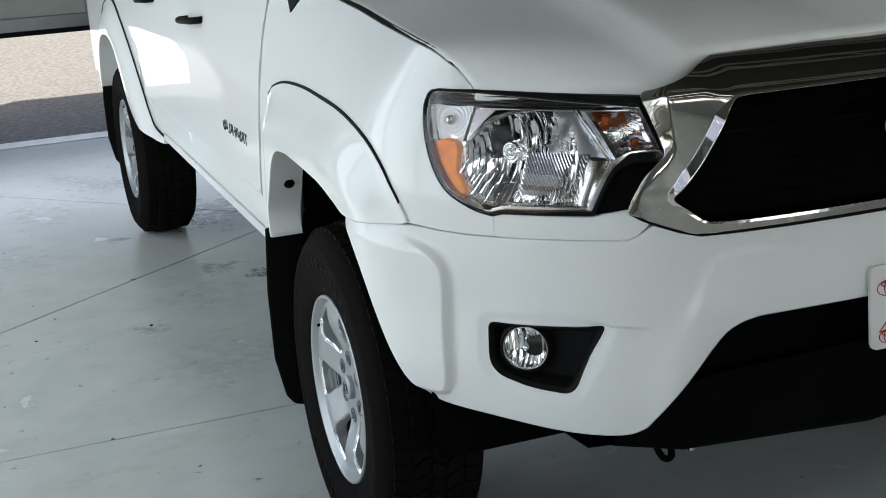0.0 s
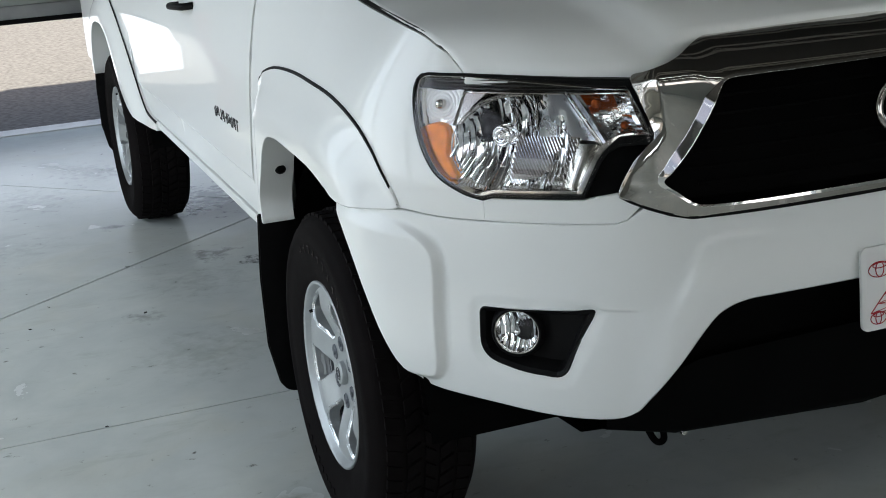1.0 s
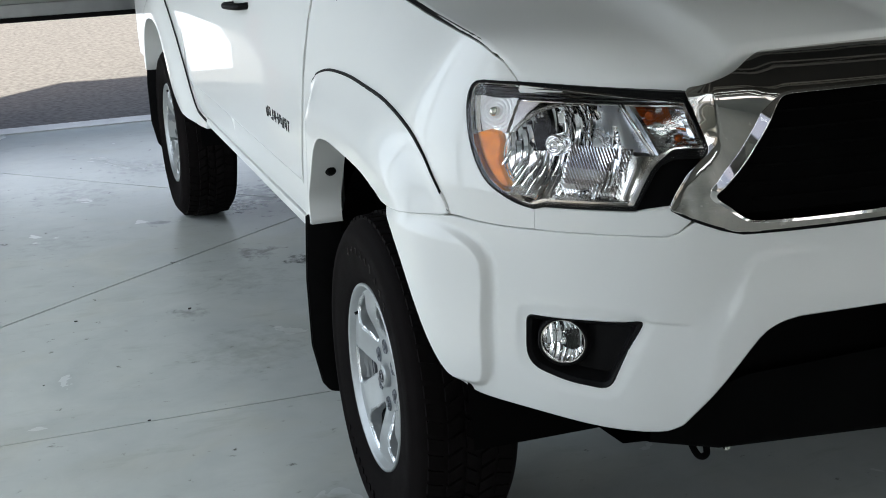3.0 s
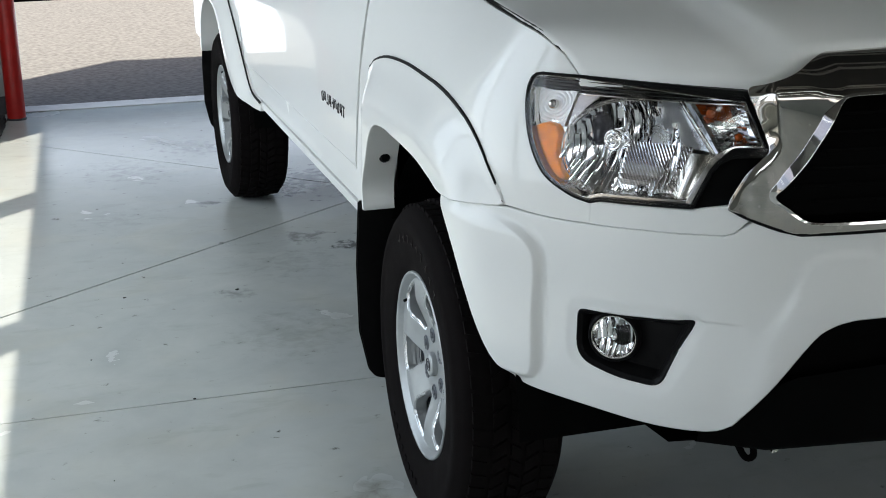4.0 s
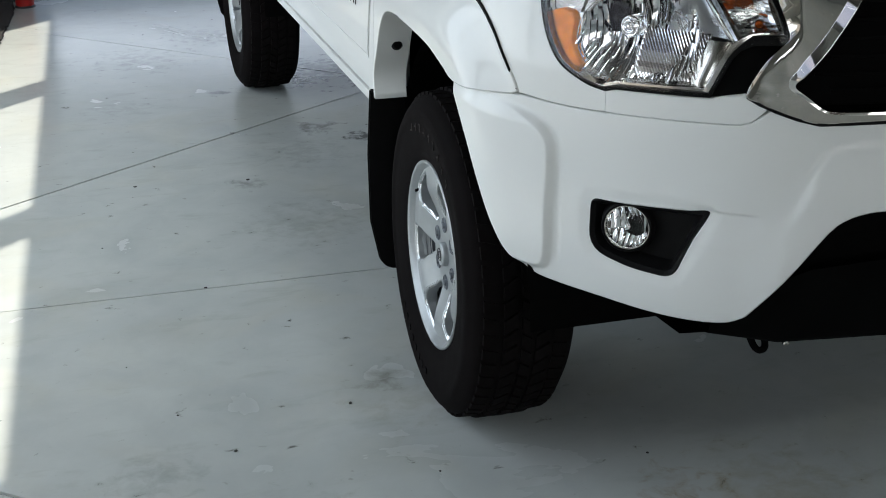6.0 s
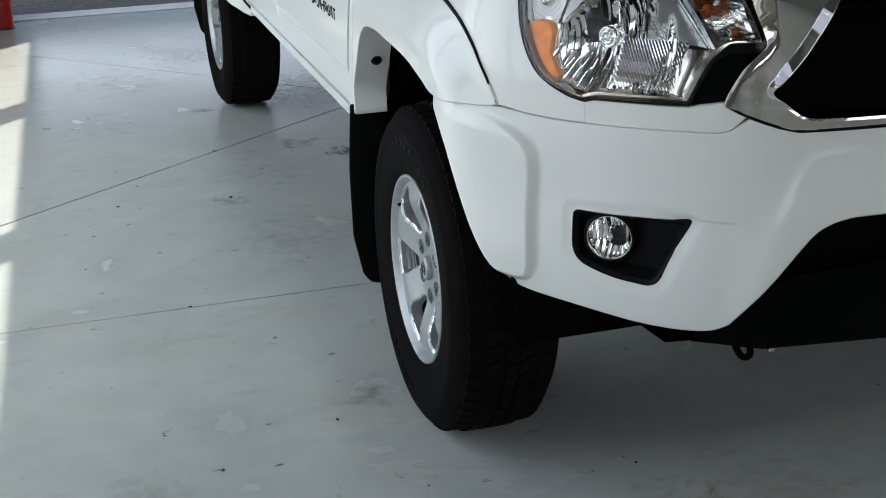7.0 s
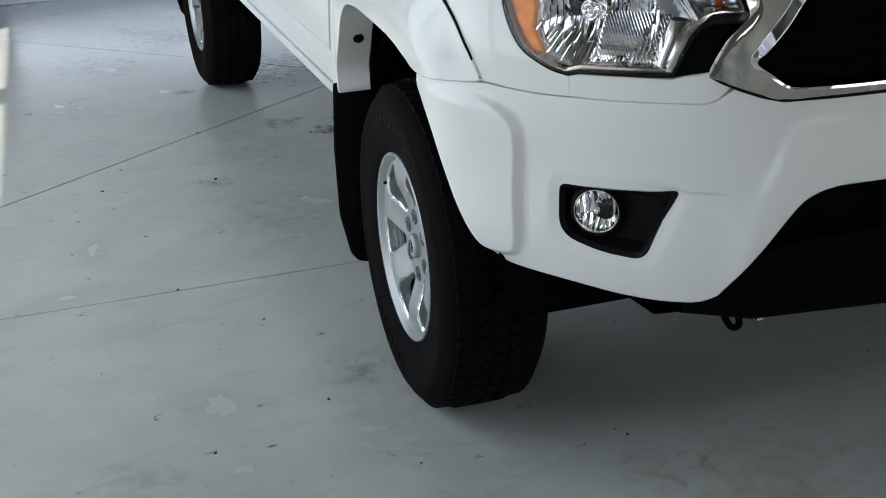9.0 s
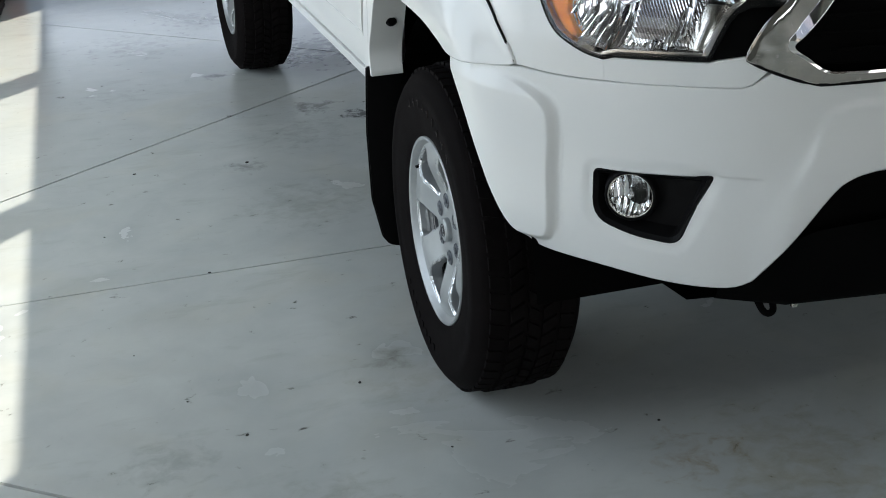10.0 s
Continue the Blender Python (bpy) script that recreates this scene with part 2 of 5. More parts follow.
def plan_table(knots, n=40):
    k = np.array(knots, float)
    run = np.r_[0, np.cumsum(np.hypot(*np.diff(k, axis=0).T))]
    m = np.array([(k[min(i + 1, len(k) - 1)] - k[max(i - 1, 0)]) / (run[min(i + 1, len(k) - 1)] - run[max(i - 1, 0)]) for i in range(len(k))])
    m[0] = (-1, 0)
    pts = []
    for i in range(len(k) - 1):
        h = run[i + 1] - run[i]
        for u in np.linspace(0, 1, n, endpoint=False):
            pts.append((2 * u ** 3 - 3 * u * u + 1) * k[i] + (u ** 3 - 2 * u * u + u) * h * m[i] + (-2 * u ** 3 + 3 * u * u) * k[i + 1] + (u ** 3 - u * u) * h * m[i + 1])
    pts.append(k[-1])
    pts = np.array(pts)
    arc = np.r_[0, np.cumsum(np.hypot(*np.diff(pts, axis=0).T))]
    t = np.gradient(pts, axis=0)
    t /= np.hypot(*t.T)[:, None]
    return pts, arc, np.stack([-t[:, 1], t[:, 0]], -1)


PLAN, ARC, INWARD = plan_table(KNOTS)
if INWARD[0, 1] < 0:
    INWARD = -INWARD


def ease(a, b, x):
    t = min(1.0, max(0.0, (x - a) / (b - a)))
    return t * t * (3 - 2 * t)


def inset(s, w):
    side = ease(.95, 1.45, s)
    front = float(np.interp(s, [0, .45, .62, 1.0, 1.4], [2.4, 2.0, 1.6, .6, .4])) * max(0, w - .96) ** 1.5
    if w < .66:
        front += .9 * (.66 - w) ** 2
    u = max(0, w - 1.0)
    flank = .05 * u + float(np.interp(s, [1.0, 1.2, 1.6, 2.1], [2.2, 2.1, 1.3, 0.8])) * u * u
    if w < .72:
        flank += .35 * (.72 - w) ** 2
    return front * (1 - side) + flank * side


def skin(s, w, o=0.0):
    """A place on the skin, o outwards; s below zero lies on the other flank."""
    if s < 0:
        p = skin(-s, w, o)
        return Vector((-p.x, p.y, p.z))
    x, y = float(np.interp(s, ARC, PLAN[:, 0])), float(np.interp(s, ARC, PLAN[:, 1]))
    nx, ny = float(np.interp(s, ARC, INWARD[:, 0])), float(np.interp(s, ARC, INWARD[:, 1]))
    d = inset(s, w) - o
    return Vector((x + nx * d, y + ny * d, w))


from mathutils.geometry import delaunay_2d_cdt


def inside(poly, x, y):
    hit = False
    j = len(poly) - 1
    for i in range(len(poly)):
        (xi, yi), (xj, yj) = poly[i], poly[j]
        if (yi > y) != (yj > y) and x < (xj - xi) * (y - yi) / (yj - yi) + xi:
            hit = not hit
        j = i
    return hit


def panel(name, outline, material, parent, lift=0.0, step=0.025, deep=0.02, label="", mirror=False, place=skin, holes=(), bevel=0.004, lines=()):
    """A sheet over the skin inside an outline in (s, w), with rounded rims that turn in by deep. lift: a number or a function of (s, w). lines: (s, w) lines that the mesh follows."""
    up = lift if callable(lift) else (lambda s, w: lift)
    loops = []
    for poly in (outline, *holes):
        dense = []
        for (a, b), (c, d) in zip(poly, (*poly[1:], poly[0])):
            n = max(1, int(math.hypot(c - a, d - b) / step))
            dense += [(a + (c - a) * k / n, b + (d - b) * k / n) for k in range(n)]
        area = sum(p[0] * q[1] - q[0] * p[1] for p, q in zip(dense, dense[1:] + dense[:1]))
        loops.append(dense if area > 0 else dense[::-1])
    pts, edges = [], []
    for l in loops:
        k = len(pts)
        pts += [Vector(p) for p in l]
        edges += [(k + i, k + (i + 1) % len(l)) for i in range(len(l))]
    rims = len(pts)
    for line in lines:
        for (a, b), (c, d) in zip(line, line[1:]):
            n = max(1, int(math.hypot(c - a, d - b) / .006))
            for k in range(n):
                x, y = a + (c - a) * k / n, b + (d - b) * k / n
                if inside(loops[0], x, y) and not any(inside(h, x, y) for h in loops[1:]) and min((x - p.x) ** 2 + (y - p.y) ** 2 for p in pts[:rims]) > 9e-6:
                    pts.append(Vector((x, y)))
    kept = np.array([(p.x, p.y) for p in pts])
    lo = [min(p[i] for p in loops[0]) for i in (0, 1)]
    hi = [max(p[i] for p in loops[0]) for i in (0, 1)]
    for i in range(int((hi[0] - lo[0]) / step) + 1):
        for j in range(int((hi[1] - lo[1]) / step) + 1):
            x, y = lo[0] + (i + 0.5 * (j % 2)) * step, lo[1] + j * step * 0.9
            if inside(loops[0], x, y) and not any(inside(h, x, y) for h in loops[1:]):
                if ((kept - (x, y)) ** 2).sum(1).min() > (step * 0.45) ** 2:
                    pts.append(Vector((x, y)))
    vv, _, ff, *_ = delaunay_2d_cdt(pts, edges, [], 0, 1e-6)
    e = 1e-3

    def at(s, w, o=0.0):
        return place(s, w, up(s, w) + o)

    def normal(s, w):
        a, b = at(s + e, w) - at(s - e, w), at(s, w + e) - at(s, w - e)
        return b.cross(a).normalized()

    me_v, me_f, me_n = [], [], []
    for v in vv:
        me_v.append(at(v.x, v.y))
        me_n.append(normal(v.x, v.y))
    sample = me_n[len(me_n) // 2]
    for f in ff:
        cx, cy = sum(vv[i].x for i in f) / len(f), sum(vv[i].y for i in f) / len(f)
        if inside(loops[0], cx, cy) and not any(inside(h, cx, cy) for h in loops[1:]):
            me_f.append(tuple(f)[::-1])
    for n, l in enumerate(loops):
        m = len(l)
        ring = []
        for i, (s, w) in enumerate(l):
            (a, b), (c, d) = l[i - 1], l[(i + 1) % m]
            tx, ty = c - a, d - b
            q = math.hypot(tx, ty) or 1
            ox, oy = (ty / q, -tx / q) if n == 0 else (-ty / q, tx / q)
            n0 = normal(s, w)
            out = (at(s + ox * 0.01, w + oy * 0.01) - at(s, w)).normalized()
            k = len(me_v)
            me_v += [at(s, w), at(s, w, -bevel) + out * bevel, at(s, w, -deep) + out * bevel]
            me_n += [n0, out, out]
            ring.append(k)
        for i in range(m):
            a, b = ring[i], ring[(i + 1) % m]
            for j in (0, 1):
                f = (a + j, b + j, b + j + 1, a + j + 1)
                me_f.append(f if n == 0 else f[::-1])
    made = []
    for flip in ((False, True) if mirror else (False,)):
        me = bpy.data.meshes.new(name)
        vs = [(-v.x, v.y, v.z) for v in me_v] if flip else [tuple(v) for v in me_v]
        fs = [f[::-1] for f in me_f] if flip else me_f
        me.from_pydata(vs, [], fs)
        me.materials.append(material)
        ns = [(-v.x, v.y, v.z) for v in me_n] if flip else [tuple(v) for v in me_n]
        for p in me.polygons:
            p.use_smooth = True
        me.normals_split_custom_set_from_vertices(ns)
        ob = new(name, me)
        ob.parent = parent
        if label:
            ob["label"] = label
        made.append(ob)
    return made


# ---------------------------------------------------------------- the building
def setting(name, bm, material, label, category):
    return tagged(obj(name, bm, material), label, category, kind="structure")


ground = setting("ground", box(-400, -400, -0.6, 400, 400, -0.03), M_ASPHALT, "weathered grey asphalt lot outside, sunlit beyond the shade", "ground")
floor = setting("floor", box(-3.6, -7.2, -0.3, 7.2, 5.91, -0.008), M_JOINT, "smooth sealed grey concrete showroom floor", "floor")

# west wall: a row of tall windows, turned two degrees
WEST = pose(-3.05, 5.9, 0, 0, 0, -2.1)


def west(bm):
    return moved(bm, WEST)


def both(*bms):
    return merge(*bms)


HEAD = 2.98
SILL = 0.95
SOUTH_SILL = 1.2
wall_west = setting("wall_west", west(both(box(0, -2.05, 0, 0.2, 0.05, 4.0), box(0, -7.52, HEAD, 0.2, -2.05, 4.0), box(0, -7.52, 0, 0.2, -2.05, 0.10), box(0, -9.3, 0, 0.2, -7.52, 4.0), box(0, -13.2, 0, 0.2, -9.3, SILL), box(0, -13.2, HEAD, 0.2, -9.3, 4.0))),
                    M_WALL, "grey painted outer wall with tall windows", "wall")
bars = [-3.74, -5.59, -7.44]
for k, y in enumerate(bars):
    win = base("window_%d" % (k + 1), "tall fixed window in an aluminium frame", "window")
    win["kind"] = "structure"
    win.matrix_world = WEST
    lo, hi = y + 0.075, (bars[k - 1] - 0.075 if k else -2.05)
    part("window_frame", box(0.02, lo - 0.15, 0.10, 0.17, lo, HEAD, 0.004), M_ALU, win)
    part("window_sill", box(0.03, lo, 0.10, 0.16, hi, 0.15, 0.004), M_ALU, win)
    p = part("pane", box(0.095, lo + 0.002, 0.155, 0.101, hi - 0.002, HEAD - 0.002), M_GLASS, win)
    p.visible_shadow = False

for k in range(2):
    lo = -13.0 + 1.85 * k
    win = base("window_%d" % (k + 11), "fixed window above a low wall, aluminium frame", "window")
    win["kind"] = "structure"
    win.matrix_world = WEST
    part("window_frame", box(0.02, lo - 0.15, SILL, 0.17, lo, HEAD, 0.004), M_ALU, win)
    part("glazing_bar", box(0.06, lo, 2.30, 0.14, lo + 1.70, 2.36, 0.004), M_ALU, win)
    p = part("pane", box(0.095, lo + 0.002, SILL + 0.002, 0.101, lo + 1.698, 2.298), M_GLASS, win)
    p.visible_shadow = False
    p = part("pane", box(0.095, lo + 0.002, 2.362, 0.101, lo + 1.698, HEAD - 0.002), M_GLASS, win)
    p.visible_shadow = False
wall_north = setting("wall_north", both(box(-3.0, 5.72, 0, -1.86, 5.92, 4.0), box(-1.86, 5.72, 2.9, 2.6, 5.92, 4.0), box(2.6, 5.72, 0, 7.0, 5.92, 4.0)),
                     M_WALL, "grey painted wall with a wide door opening", "wall")
baseboard = setting("baseboard", box(-2.84, 5.70, 0, -1.88, 5.718, 0.11, 0.004), M_STEEL, "dark grey base along the wall", "baseboard")
wall_east = setting("wall_east", both(box(7.0, -7.2, 0, 7.2, 5.92, 0.1), box(7.0, -7.2, 2.9, 7.2, 5.92, 4.0), box(7.0, -.25, 0.1, 7.2, 5.92, 2.9), box(7.0, -7.2, 0.1, 7.2, -5.8, 2.9), box(7.0, -5.8, 0.1, 7.2, -.25, 1.9)), M_WALL, "grey wall around a row of windows", "wall")
# unseen east windows, added for light and reflections from that side
for k in range(3):
    y0 = -5.8 + 1.85 * k
    win = base("window_%d" % (k + 8), "unseen high window in an aluminium frame, added for side light", "window")
    win["kind"] = "structure"
    part("window_frame", box(7.03, y0, 1.9, 7.17, y0 + 0.12, 2.9, 0.004), M_ALU, win)
    p = part("pane", box(7.097, y0 + 0.122, 1.902, 7.103, y0 + 1.848, 2.898), M_GLASS, win)
    p.visible_shadow = False
wall_south = setting("wall_south", both(box(-3.5, -7.2, 0, 7.0, -7.0, SOUTH_SILL), box(-3.5, -7.2, 2.9, 7.0, -7.0, 4.0), box(2.75, -7.2, SOUTH_SILL, 7.0, -7.0, 2.9), box(-3.5, -7.2, SOUTH_SILL, -2.55, -7.0, 2.9)),
                     M_WALL, "grey wall around the shop front glazing", "wall")
for k in range(3):
    x0 = -2.55 + 1.75 * k
    win = base("window_%d" % (k + 5), "wide shop front window in an aluminium frame", "window")
    win["kind"] = "structure"
    part("window_frame", box(x0, -7.17, SOUTH_SILL, x0 + 0.12, -7.03, 2.9, 0.004), M_ALU, win)
    p = part("pane", box(x0 + 0.122, -7.105, SOUTH_SILL + 0.002, x0 + 1.745, -7.099, 2.898), M_GLASS, win)
    p.visible_shadow = False


def slab_between(outline, z0, z1):
    bm = bmesh.new()
    f = bm.faces.new([bm.verts.new((x, y, z0)) for x, y in outline])
    got = bmesh.ops.extrude_face_region(bm, geom=[f])
    bmesh.ops.translate(bm, vec=(0, 0, z1 - z0), verts=[v for v in got["geom"] if isinstance(v, bmesh.types.BMVert)])
    bmesh.ops.recalc_face_normals(bm, faces=bm.faces[:])
    return bm


ceiling = setting("ceiling", slab_between([(-2.95, 5.92), (7.2, 5.92), (7.2, -7.2), (-3.43, -7.2)], 3.5, 3.7), M_CEIL, "plain grey ceiling", "ceiling")

# unseen overhang added to keep direct sun out of the front windows
canopy = setting("canopy", both(box(-5.0, -8.7, 3.5, 7.2, -7.21, 3.6), box(-5.0, -7.21, 3.5, -3.46, -3.4, 3.6)), M_WALL, "unseen flat overhang, added to keep sun out of the front windows", "canopy")

# roof joists, and unseen strip lamps added to light the hood from above
for k in range(6):
    y = -5.8 + 2.2 * k
    joist = base("roof_joist", "dark steel roof joist under the ceiling", "joist", (0, y, 0), "roof joists")
    part("top_chord", box(-3.0, -.05, 3.40, 7.0, .05, 3.495), M_JOIST, joist)
    part("bottom_chord", box(-3.0, -.04, 3.12, 7.0, .04, 3.17), M_JOIST, joist)
    part("web", tube([(-3.0 + .5 * i, 0, 3.41 if i % 2 else 3.16) for i in range(21)], .014, 6), M_JOIST, joist)
M_TUBE = mat("lit diffuser", (0.9, 0.9, 0.9), 0.4)
M_TUBE.node_tree.nodes["Principled BSDF"].inputs["Emission Color"].default_value = (.93, 1, .97, 1)
M_TUBE.node_tree.nodes["Principled BSDF"].inputs["Emission Strength"].default_value = 3.4
fill_strip = base("fill_lamp", "long white strip lamp with a glowing diffuser, unseen, added as fill light", "lamp", (1.2, -3.6, 3.0), "strip lamps")
part("tray", box(-2.6, -.06, .02, 2.6, .06, .07, .01), M_WHITE, fill_strip)
part("diffuser", box(-2.58, -.045, -.02, 2.58, .045, .018, .008), M_TUBE, fill_strip)
for x in (-2.0, 0.0, 2.0):
    part("hanger", tube([(x, 0, .07), (x, 0, .13)], .004, 6), M_STEEL, fill_strip)
copy_thing(fill_strip, pose(1.2, -1.4, 3.0))

# sectional door, raised a little
door = base("door_1", "grey sectional overhead door, raised partway open", "door")
door["kind"] = "structure"
for k in range(5):
    z0 = 0.725 + 0.52 * k
    part("door_panel", box(-1.83, 5.775, z0, 2.58, 5.815, z0 + 0.512, 0.004), mat("door panel grey", (0.40, 0.43, 0.40), 0.6, vary=0.05) if k == 0 else bpy.data.materials["door panel grey"], door)
for k in range(4):
    x = -0.72 + 1.1 * k
    part("stile", box(x - 0.03, 5.752, 0.725, x + 0.03, 5.774, 3.3, 0.003), M_ALU, door)
part("bottom_rail", box(-1.83, 5.745, 0.70, 2.58, 5.774, 0.78, 0.004), M_ALU, door)
part("rubber_seal", box(-1.83, 5.755, 0.668, 2.58, 5.83, 0.722, 0.01), M_SEAL, door, "black rubber bottom seal")

threshold = setting("threshold", box(-1.86, 5.715, 0.0, 2.6, 5.905, 0.006, 0.003), mat("worn concrete edge", (0.78, 0.79, 0.80), 0.5, vary=0.1, scale=10), "pale worn concrete sill at the door", "threshold")

setting("trim", box(-1.95, 5.915, -0.032, -0.55, 6.06, -0.026), mat("dark asphalt", (0.06, 0.058, 0.055), 0.95, vary=0.5, scale=30), "dark strip of asphalt along the door sill", "trim")

# red guard post beside the door
post = base("guard_post", "red painted steel guard post beside the door opening", "post", (-1.845, 5.52, 0))
part("pipe", moved(lathe([(0.0, 1.1), (0.035, 1.09), (0.052, 1.06), (0.054, 1.02), (0.054, 0.0)], 32), pose(0, 0, 0, 0, -90, 0)), M_RED, post, smooth=True)
part("foot_ring", moved(lathe([(0.054, .012), (.058, .010), (.060, 0.0)], 32), pose(0, 0, 0, 0, -90, 0)), M_STEEL, post, smooth=True)

window_light("sky_west", (-3.38, 1.6, 1.6), (0, 1.6, 1.4), 4.5, 2.6, 60)
window_light("sky_front", (-3.64, -5.3, 1.96), (0, -5.3, 1.8), 3.5, 2.0, 40)
# fill lamp behind the added east windows
window_light("fill_east", (7.3, -3.0, 2.4), (0, -3.0, 2.1), 5.4, 0.95, 14)
window_light("sky_south", (.1, -7.3, 2.05), (.1, 0, 1.6), 5.2, 1.6, 32, (1.0, 0.97, 0.95))

window_light("sky_north", (0.4, 6.1, 0.44), (0.4, 0, 0.2), 4.2, 0.42, 6.0, (0.84, 0.93, 1.05))

# ---------------------------------------------------------------- the pickup truck
truck = base("pickup_truck", "white four-door pickup truck with chrome grille and alloy wheels", "truck")


def near(line, s, w):
    """The distance from (s, w) to a line of points."""
    best = 9.0
    for (a, b), (c, d) in zip(line, line[1:]):
        l2 = (c - a) ** 2 + (d - b) ** 2
        t = min(1, max(0, ((s - a) * (c - a) + (w - b) * (d - b)) / l2)) if l2 else 0
        best = min(best, math.hypot(s - a - t * (c - a), w - b - t * (d - b)))
    return best


def signed(line, s, w):
    """The distance to a line, above zero on its left side."""
    best = 9.0
    for (a, b), (c, d) in zip(line, line[1:]):
        l2 = (c - a) ** 2 + (d - b) ** 2
        t = min(1, max(0, ((s - a) * (c - a) + (w - b) * (d - b)) / l2)) if l2 else 0
        e = math.hypot(s - a - t * (c - a), w - b - t * (d - b))
        if e < abs(best) - 1e-7:
            best = math.copysign(e, (w - b) * (c - a) - (s - a) * (d - b))
    return -best


def round_poly(corners, n=5):
    """An outline with rounded corners; each corner is (s, w, radius)."""
    out = []
    for i, (s, w, r) in enumerate(corners):
        p, a, b = Vector((s, w)), Vector(corners[i - 1][:2]), Vector(corners[(i + 1) % len(corners)][:2])
        d0, d1 = (a - p).normalized(), (b - p).normalized()
        p0, p1 = p + d0 * r, p + d1 * r
        out += [tuple(p0 * (1 - t) ** 2 + p * 2 * t * (1 - t) + p1 * t * t) for t in (k / n for k in range(n + 1))]
    return out


HOOD_EDGE = spline([(.936, 1.149), (.955, 1.166), (.998, 1.195), (1.101, 1.223), (1.377, 1.241), (1.626, 1.268), (2.15, 1.305)], 5)
DOOR_GAP = spline([(2.15, 1.305), (2.12, 1.215), (2.085, 1.10), (2.085, 1.03), (2.13, .888), (2.158, .795), (2.189, .632)], 4)
FLARE_OUT = spline([(2.05, .64), (2.04, .80), (2.004, .992), (1.964, 1.033), (1.932, 1.048), (1.84, 1.067), (1.694, 1.075), (1.556, 1.072), (1.388, 1.062),
                    (1.244, 1.034), (1.165, .997), (1.121, .954), (1.097, .925), (1.077, .897)], 4)
ARCH_IN = spline([(1.957, .665), (1.946, .72), (1.90, .80), (1.856, .873), (1.802, .913), (1.719, .926), (1.62, .924), (1.438, .914), (1.324, .892)], 4)
SEAM = spline([(1.324, .892), (1.259, .878), (1.125, .888), (1.061, .894), (1.0, .892), (.934, .892), (.868, .895)], 4)
LAMP_OUT = spline([(.868, .932), (.910, .939), (.961, .961), (.991, .988), (1.020, 1.034), (1.040, 1.084), (1.047, 1.118), (1.043, 1.137)], 4)

under_flare = [(2.0, .62), (1.99, .80), (1.95, .96), (1.88, 1.0), (1.72, 1.02), (1.5, 1.02), (1.33, .99), (1.22, .95), (1.14, .905)]
panel("fender", [(a + .003, b - .0062) for a, b in HOOD_EDGE[1:]] + DOOR_GAP[1:] + [(2.193, .59), (2.03, .59)] + under_flare + [p for p in SEAM if p[0] < 1.1] + LAMP_OUT + [(1.034, 1.1455), (1.018, 1.1485), (.945, 1.1485)],
      M_PAINT, truck, mirror=True, label="white front fender", bevel=.0015)


def flare_lift(s, w):
    return .006 + .040 * ease(0, .12, near(FLARE_OUT, s, w))


panel("wheel_flare", [(a - .0025 * (a < 1.9), b - .0035 * (a > 1.1)) if a < 2.0 else (a - .004, b) for a, b in FLARE_OUT] + [p for p in SEAM if p[0] > 1.082][::-1] + ARCH_IN[::-1], M_PAINT, truck, lift=flare_lift, deep=.085, mirror=True, step=.018, label="white plastic wheel arch flare")


def strip(line, inner, outer):
    """A band along a line in (s, w), between two offsets from it."""
    a, b = [], []
    for i, (s, w) in enumerate(line):
        (p, q), (r, t) = line[max(i - 1, 0)], line[min(i + 1, len(line) - 1)]
        n = math.hypot(r - p, t - q) or 1
        dx, dy = (t - q) / n, -(r - p) / n
        a.append((s + dx * inner, w + dy * inner))
        b.append((s + dx * outer, w + dy * outer))
    return a + b[::-1]


panel("flare_seal", strip(FLARE_OUT[9:], -.0068, .003), M_SEAL, truck, lift=.0045, deep=.004, step=.02, mirror=True, bevel=.001)
# black strip under the hood gap, standing in for its shade
panel("hood_gap_strip", [(a + .005, b - .0098) for a, b in HOOD_EDGE] + [(a + .001, b - .0005) for a, b in HOOD_EDGE][::-1], M_SEAL, truck, lift=-.004, deep=.004, step=.03, mirror=True, bevel=.001)

# front bumper cover
BUMP_TOP = [(1.324, .884), (1.259, .870), (1.125, .880), (1.061, .887), (1.0, .885), (.934, .885), (.868, .888), (.612, .903), (.594, .909), (.563, .932), (.484, .909), (.32, .913), (.131, .914)]
BUMP_LOW = spline([(0, .768), (.17, .768), (.352, .764), (.394, .760), (.425, .750), (.455, .727), (.514, .648), (.571, .573), (.590, .553), (.63, .538), (.731, .530), (.864, .533), (1.0, .535), (1.042, .540)], 3)
BUMP_ARCH = spline([(1.05, .545), (1.068, .556), (1.100, .582), (1.131, .628), (1.173, .70), (1.226, .78), (1.294, .850), (1.324, .884)], 4)
right = BUMP_TOP[::-1][0:] and (BUMP_LOW[1:] + BUMP_ARCH + BUMP_TOP[1:])
FOG = round_poly([(.894, .7265, .016), (.652, .7475, .014), (.718, .606, .026), (.808, .608, .03), (.897, .626, .040)])


def offset(line, d):
    """A line moved sideways by d."""
    out = []
    for i, (s, w) in enumerate(line):
        (p, q), (r, t) = line[max(i - 1, 0)], line[min(i + 1, len(line) - 1)]
        n = math.hypot(r - p, t - q) or 1
        out.append((s + (t - q) / n * d, w - (r - p) / n * d))
    return out


def other(poly):
    return [(-s, w) for s, w in poly][::-1]


CREASE = spline([(1.12, .560), (1.05, .556), (1.010, .560), (.992, .578), (.985, .62), (.984, .70), (.980, .78), (.990, .826), (1.040, .857), (1.118, .874), (1.3, .884)], 10)

SWOOSH = spline([(.552, .690), (.529, .729), (.508, .761), (.493, .799), (.481, .835), (.463, .863), (.433, .874), (.391, .878), (.328, .873), (.15, .870)], 4)


